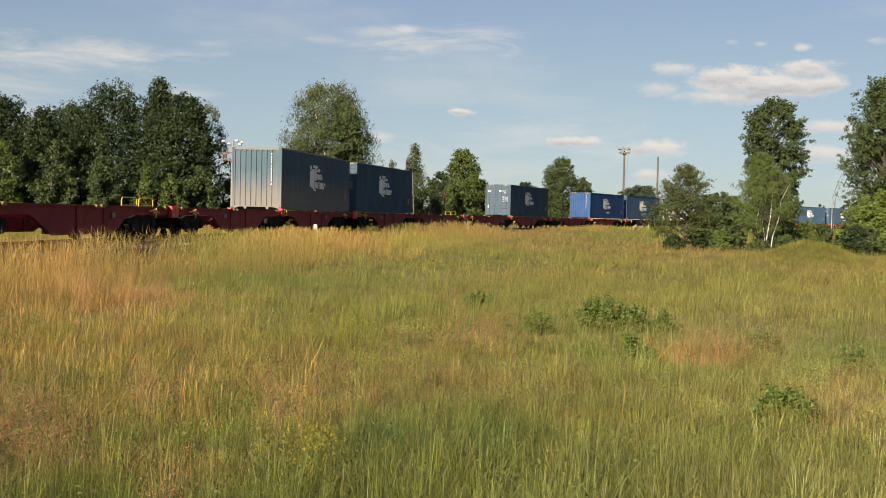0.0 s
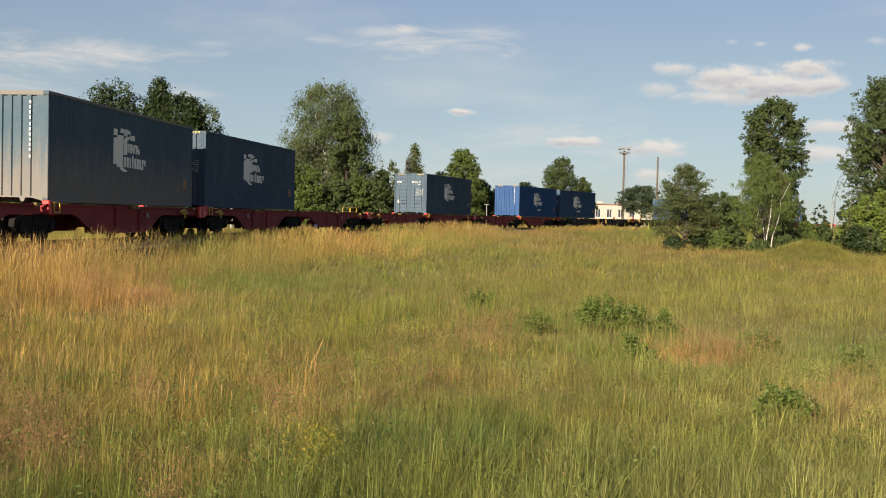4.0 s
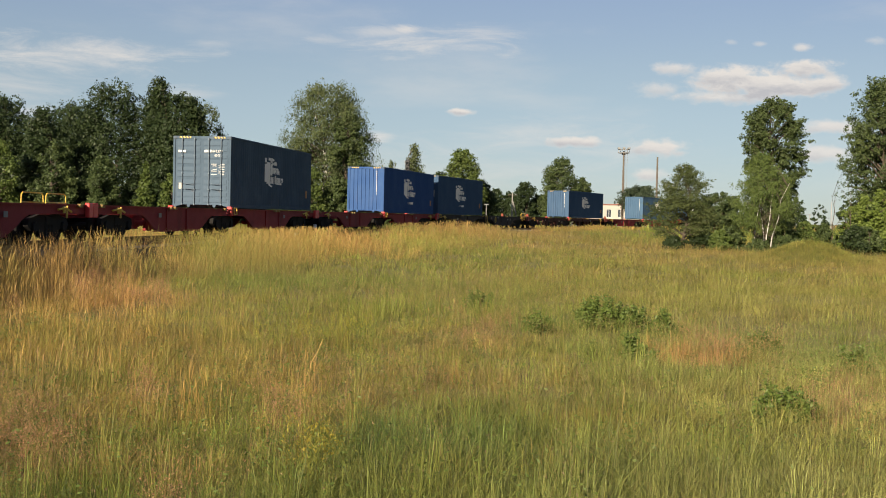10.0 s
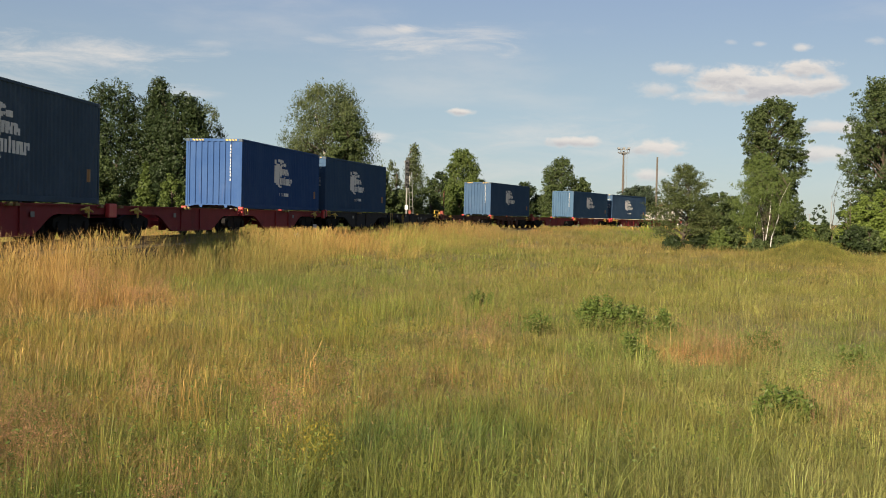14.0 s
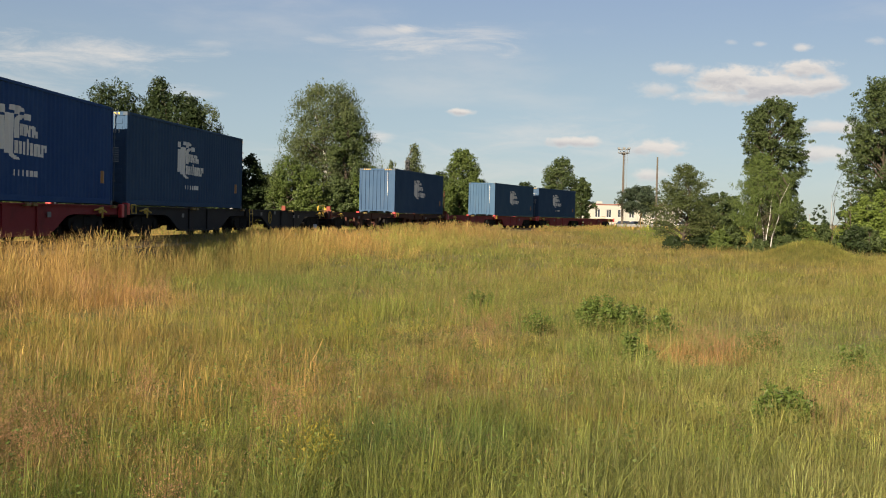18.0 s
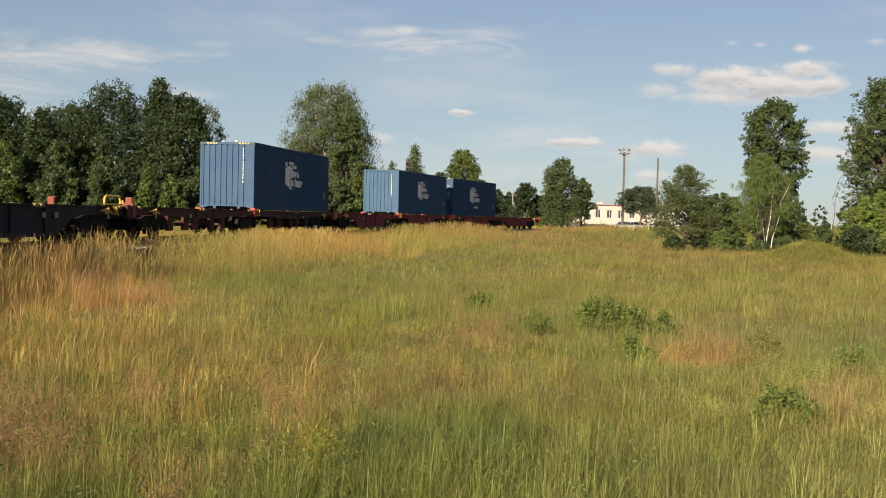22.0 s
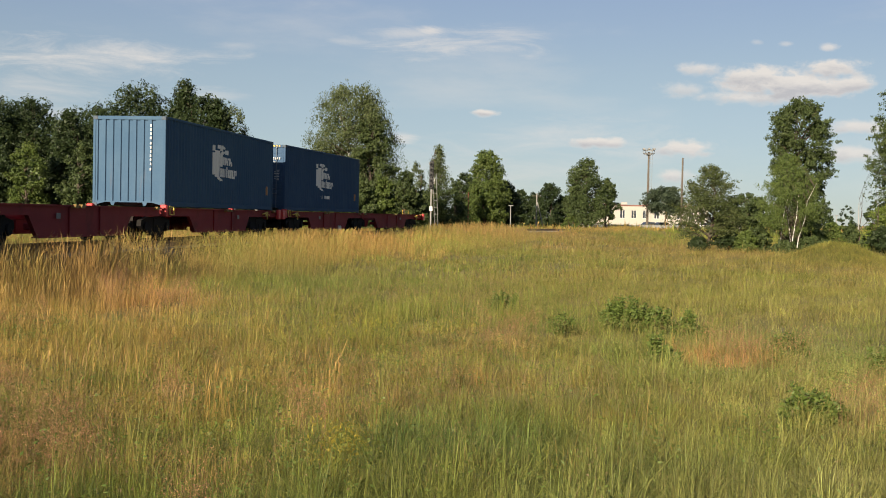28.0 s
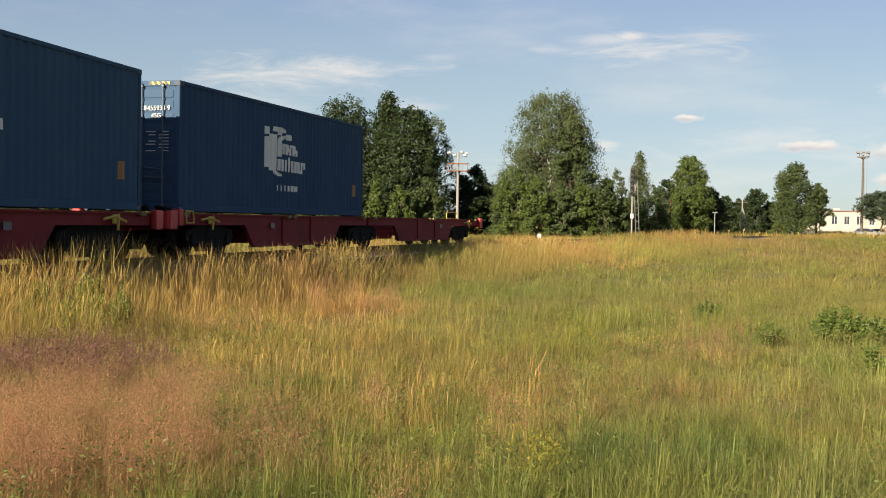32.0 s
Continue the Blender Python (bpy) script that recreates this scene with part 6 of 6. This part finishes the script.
def floodlight_mast(x, y, top):
    z = foot_at(x, y) - 0.1
    h = top - z
    t = thing("floodlight_mast", "grey concrete mast with a railed platform and white floodlights", "lamp mast", pose(x, y, z))
    part("pole", tubed([(0, 0, 0), (0, 0, h)], [0.13, 0.09], 10), M["concrete"], t)
    for zz in (h - 1.55, h - 0.95):
        bm = bmesh.new()
        for yy in (-0.35, 0.35):
            tube(bm, [(-0.85, yy, zz), (0.85, yy, zz)], 0.035, 6)
        for xx in (-0.85, 0.85, 0.0):
            tube(bm, [(xx, -0.35, zz), (xx, 0.35, zz)], 0.03, 6)
        part("platform_rail", bm, M["rusty_rail"], t, "rusty platform rail")
    bm = bmesh.new()
    for xx in (-0.85, -0.4, 0.4, 0.85):
        tube(bm, [(xx, -0.35, h - 1.55), (xx, -0.35, h - 0.95)], 0.02, 5)
    part("rail_posts", bm, M["rusty_rail"], t)
    for xx, zz, turn in ((-0.75, h - 0.1, 30), (-0.3, h - 0.3, 10), (0.35, h - 0.05, -20), (0.8, h - 0.15, -50), (0.6, h - 0.35, -10)):
        arm = part("lamp_arm", tubed([(0, 0, zz - 0.15), (xx, -0.1, zz)], 0.025, 6), M["galvanised"], t)
        bm = boxed(-0.13, 0.13, -0.15, 0.04, -0.07, 0.09, 0.02)
        part("floodlight", bm, M["lamp_white"], arm, "white floodlight", at=pose(xx, -0.1, zz, -25, 0, turn))


def tall_mast(x, y, top):
    z = foot_at(x, y) - 0.2
    h = top - z
    t = thing("floodlight_mast", "tall dark steel mast with a lamp platform and ladder", "lamp mast", pose(x, y, z))
    part("pole", tubed([(0, 0, 0), (0, 0, h - 0.6)], [0.24, 0.15], 10), M["dark_wood"], t)
    bm = bmesh.new()
    tube(bm, [(1.0 * math.cos(a * math.tau / 12), 1.0 * math.sin(a * math.tau / 12), h - 0.9) for a in range(13)], 0.06, 5)
    tube(bm, [(1.0 * math.cos(a * math.tau / 12), 1.0 * math.sin(a * math.tau / 12), h - 0.3) for a in range(13)], 0.05, 5)
    for a in range(6):
        c, s = math.cos(a * math.tau / 6), math.sin(a * math.tau / 6)
        tube(bm, [(0, 0, h - 1.3), (c, s, h - 0.9), (c, s, h)], 0.045, 5)
    part("platform", bm, M["galvanised"], t)
    for a in range(6):
        c, s = 1.05 * math.cos(a * math.tau / 6 + 0.4), 1.05 * math.sin(a * math.tau / 6 + 0.4)
        part("floodlight", boxed(c - 0.2, c + 0.2, s - 0.15, s + 0.15, h - 0.25, h + 0.05, 0.04), M["galvanised"], t)
    bm = bmesh.new()
    for xx in (0.25, 0.6):
        tube(bm, [(xx, -0.2, 1.5), (xx, -0.2, h - 1)], 0.025, 5)
    for k in range(int((h - 3) / 0.6)):
        tube(bm, [(0.25, -0.2, 1.8 + 0.6 * k), (0.6, -0.2, 1.8 + 0.6 * k)], 0.02, 4)
    part("ladder", bm, M["galvanised"], t)


def plain_pole(x, y, top, r, mat, label, strut=False, arm=False, lamp=False):
    z = foot_at(x, y) - 0.2
    h = top - z
    t = thing("utility_pole", label, "pole", pose(x, y, z))
    part("pole", tubed([(0, 0, 0), (0, 0, h)], [r, r * 0.75], 8), M[mat], t)
    if strut:
        part("strut", tubed([(1.2, 0, 0), (0.1, 0, h * 0.75)], r * 0.8, 7), M[mat], t)
    if arm:
        part("crossarm", boxed(-0.7, 0.7, -0.05, 0.05, h - 0.5, h - 0.4, 0.01), M["dark_wood"], t)
    if lamp:
        part("lamp_head", boxed(-0.36, 0.36, -0.1, 0.1, h - 0.02, h + 0.1, 0.03), M["galvanised"], t, "grey lamp head")


def signal(x, y, top):
    z = foot_at(x, y) - 0.1
    h = top - z
    t = thing("railway_signal", "black two-headed railway light signal on a pale mast with ladder", "signal", pose(x, y, z))
    part("mast", tubed([(0, 0, 0), (0, 0, h - 0.3)], [0.075, 0.06], 8), M["concrete"], t)
    for zz, k in ((h - 0.75, 3), (h - 2.0, 2)):
        head = part("signal_head", boxed(-0.2, 0.2, -0.1, 0.1, zz - 0.3 * k * 0.75, zz + 0.28 * k, 0.05), M["signal_black"], t, "black signal head")
        for i in range(k):
            c = zz - 0.3 * k * 0.75 + 0.25 + 0.48 * i
            bm = bmesh.new()
            tube(bm, [(0, -0.1, c), (0, -0.34, c - 0.02)], [0.13, 0.14], 10, cap=False)
            part("hood", bm, M["signal_black"], head)
    bm = bmesh.new()
    for xx in (0.42, 0.72):
        tube(bm, [(xx, 0.1, 0), (xx - 0.3, 0.05, h - 1.0)], 0.025, 5)
    for k in range(8):
        u = (k + 1) / 9
        tube(bm, [(0.42 - 0.3 * u, 0.08, u * (h - 1)), (0.72 - 0.3 * u, 0.08, u * (h - 1))], 0.018, 4)
    part("ladder", bm, M["galvanised"], t)
    part("number_plate", boxed(-0.14, 0.14, -0.13, -0.1, h * 0.33, h * 0.33 + 0.4), M["white_mark"], t, "white plate")


def peg(x, y, high, w):
    z = foot_at(x, y)
    t = thing("track_marker", "white-headed concrete marker post beside the line", "post", pose(x, y, z, 0, 0, 20), "marker posts")
    part("post", boxed(-w / 2, w / 2, -w / 2, w / 2, -0.1, high, 0.02), M["concrete"], t)
    part("cap", boxed(-w / 2 - 0.01, w / 2 + 0.01, -w / 2 - 0.01, w / 2 + 0.01, high - 0.22, high + 0.01, 0.015), M["white_mark"], t, "white painted head")


def building():
    x0, x1, y0, y1, z0, z1 = 27.0, 52.0, 250.0, 262.0, -0.8, 4.25
    t = thing("office_building", "low white plastered building with a red roof edge", "building", pose(x0, y0, 0, 0, 0, -4))
    w = x1 - x0
    n = 10
    bays = [(1.2 + k * 2.45, 2.3 + k * 2.45) for k in range(n)]
    xs = [0.0] + [v for b in bays for v in b] + [w]
    for a, b in zip(xs[::2], xs[1::2]):
        part("wall_pier", boxed(a, b, 0, 0.35, z0, z1), M["plaster"], t)
    for a, b in bays:
        part("wall_under", boxed(a, b, 0, 0.35, z0, 1.5), M["plaster"], t)
        part("wall_over", boxed(a, b, 0, 0.35, 3.3, z1), M["plaster"], t)
        win = part("window", boxed(a, b, 0.18, 0.22, 1.5, 3.3), M["window_dark"], t)
        bm = bmesh.new()
        box(bm, a, b, 0.1, 0.17, 1.5, 1.58), box(bm, a, b, 0.1, 0.17, 3.22, 3.3)
        box(bm, a, a + 0.07, 0.1, 0.17, 1.58, 3.22), box(bm, b - 0.07, b, 0.1, 0.17, 1.58, 3.22), box(bm, (a + b) / 2 - 0.04, (a + b) / 2 + 0.04, 0.1, 0.17, 1.58, 3.22)
        part("window_frame", bm, M["lamp_white"], win)
    part("side_wall", boxed(0, 0.35, 0.36, y1 - y0, z0, z1), M["plaster"], t)
    part("side_wall", boxed(w - 0.35, w, 0.36, y1 - y0, z0, z1), M["plaster"], t)
    part("back_wall", boxed(0.36, w - 0.36, y1 - y0 - 0.35, y1 - y0, z0, z1), M["plaster"], t)
    part("roof", boxed(-0.3, w + 0.3, -0.3, y1 - y0 + 0.3, z1, z1 + 0.16, 0.03), M["roof_red"], t, "red roof edge")
    for k in range(5):
        part("chimney", boxed(2 + k * 4.6, 3.3 + k * 4.6, 4, 5.2, z1 + 0.28, z1 + 0.75, 0.03), M["plaster"], t)


def car(x, y, turn, mat, label):
    t = thing("parked_car", label, "car", pose(x, y, foot_at(x, y), 0, 0, turn), "cars parked on the road")
    bm = bmesh.new()
    slab(bm, [(-2.1, 0.3), (2.1, 0.3), (2.15, 0.65), (1.9, 0.85), (0.95, 0.95), (-1.9, 0.98), (-2.15, 0.8)], -0.85, 0.85)
    part("body", bm, M[mat], t)
    bm = slab(bmesh.new(), [(-1.8, 0.98), (1.0, 0.95), (0.35, 1.42), (-1.2, 1.46)], -0.76, 0.76)
    part("windows", bm, M["window_dark"], t, "dark windows")
    part("roof", boxed(-1.2, 0.35, -0.72, 0.72, 1.44, 1.5, 0.02), M[mat], t)
    for xx in (-1.3, 1.3):
        for yy in (-0.78, 0.78):
            w = part("wheel", lathe(bmesh.new(), [(0.2, -0.1), (0.31, -0.1), (0.31, 0.1), (0.2, 0.1)], 14), M["tyre"], t, at=pose(xx, yy, 0.31))
            part("rim", lathe(bmesh.new(), [(0.05, -0.11), (0.19, -0.105), (0.19, 0.105), (0.05, 0.11)], 12), M["galvanised"], w)


floodlight_mast(-17.05, 92, 6.65)
tall_mast(32.05, 205, 13.9)
plain_pole(33.45, 180, 11.0, 0.17, "dark_wood", "tall bare dark pole beyond the curve")
plain_pole(10.8, 180, 5.0, 0.12, "concrete", "concrete pole with a slanting strut", strut=True, arm=True)
plain_pole(0.05, 150, 4.3, 0.1, "rusty_rail", "slim brownish pole near the trees")
plain_pole(6.0, 160, 2.7, 0.07, "galvanised", "short grey post with a flat lamp head", lamp=True)
plain_pole(38.0, 215, 4.6, 0.1, "concrete", "distant slim pole by the road")
plain_pole(67.8, 200, 5.0, 0.09, "galvanised", "distant pale concrete pole")
plain_pole(64.0, 200, 2.6, 0.07, "galvanised", "distant grey post with a small head", lamp=True)
signal(-3.38, 105, 5.95)
peg(-6.45, 50.5, 0.62, 0.17)
peg(-6.1, 54.5, 0.95, 0.13)
building()
t = thing("low_wall", "long low pale concrete wall along the road", "wall", kind="structure")
for k in range(16):
    part("wall_panel", boxed(0.01, 2.19, -0.08, 0.08, -0.8, 0.28, 0.015), M["concrete"], t, at=pose(14 + 2.2 * k, 196 + 0.25 * k, 0, 0, 0, 6.5))
road = thing("road", "narrow asphalt road beyond the line", "road", kind="structure", data=mesh_of("road", boxed(-30, 110, -3, 3, -0.62, -0.5), M["asphalt"]))
road.matrix_basis = pose(10, 204, 0, 0, 0, 6)
for x, y, turn, mat, label in ((36.6, 214, 8, "car_white", "white parked car beside the low wall"), (41.0, 215, 6, "car_white", "white parked car near the building"), (34.0, 212.5, 10, "car_dark", "dark parked car near the building"), (45.2, 215, 5, "car_white", "white parked car near the building")):
    car(x, y, turn, mat, label)
plain_pole(24.0, 195, 1.5, 0.09, "rusty_rail", "short leaning orange-brown post by the wall")


# ---- movement ----
def run(t):
    """How far the train has gone at t seconds."""
    return 0.07 + 5.88487 * t + 0.0195223 * t * t - 0.000124886 * t ** 3


def motions():
    seconds = [k * 1.0 for k in range(33)]
    fine = [k * 0.1 for k in range(321)]
    poses = {}
    for i, (w, start, sections, bogies) in enumerate(WAGONS):
        at_front = [along(start + END_BOGIE - run(t), start + MID_BOGIE - run(t)) @ pose(-END_BOGIE, 0, 0) for t in seconds]
        at_rear = [along(start + MID_BOGIE - run(t), start + 2 * MID_BOGIE - END_BOGIE - run(t)) @ pose(SECTION - MID_BOGIE, 0, 0) for t in seconds]
        poses[i, 0], poses[i, 1] = at_front, at_rear
        walk(w, list(zip(seconds, at_front)))
        walk(sections[1], [(t, f.inverted() @ r) for t, f, r in zip(seconds, at_front, at_rear)])
        for (bo, wheels), x in zip(bogies, (END_BOGIE, MID_BOGIE, 2 * MID_BOGIE - END_BOGIE)):
            walk(bo, [(t, f.inverted() @ along(start + x - 0.9 - run(t), start + x + 0.9 - run(t)) @ pose(0.9, 0, 0)) for t, f in zip(seconds, at_front)])
            for wheel in wheels:
                at = wheel.location.copy()
                walk(wheel, [(t, Matrix.Translation(at) @ Matrix.Rotation(-run(t) / 0.478, 4, "Y")) for t in fine])
    for c, w, place in CONTAINERS:
        walk(c, [(t, m @ pose(0, 0, DECK)) for t, m in zip(seconds, poses[w, place])])


motions()
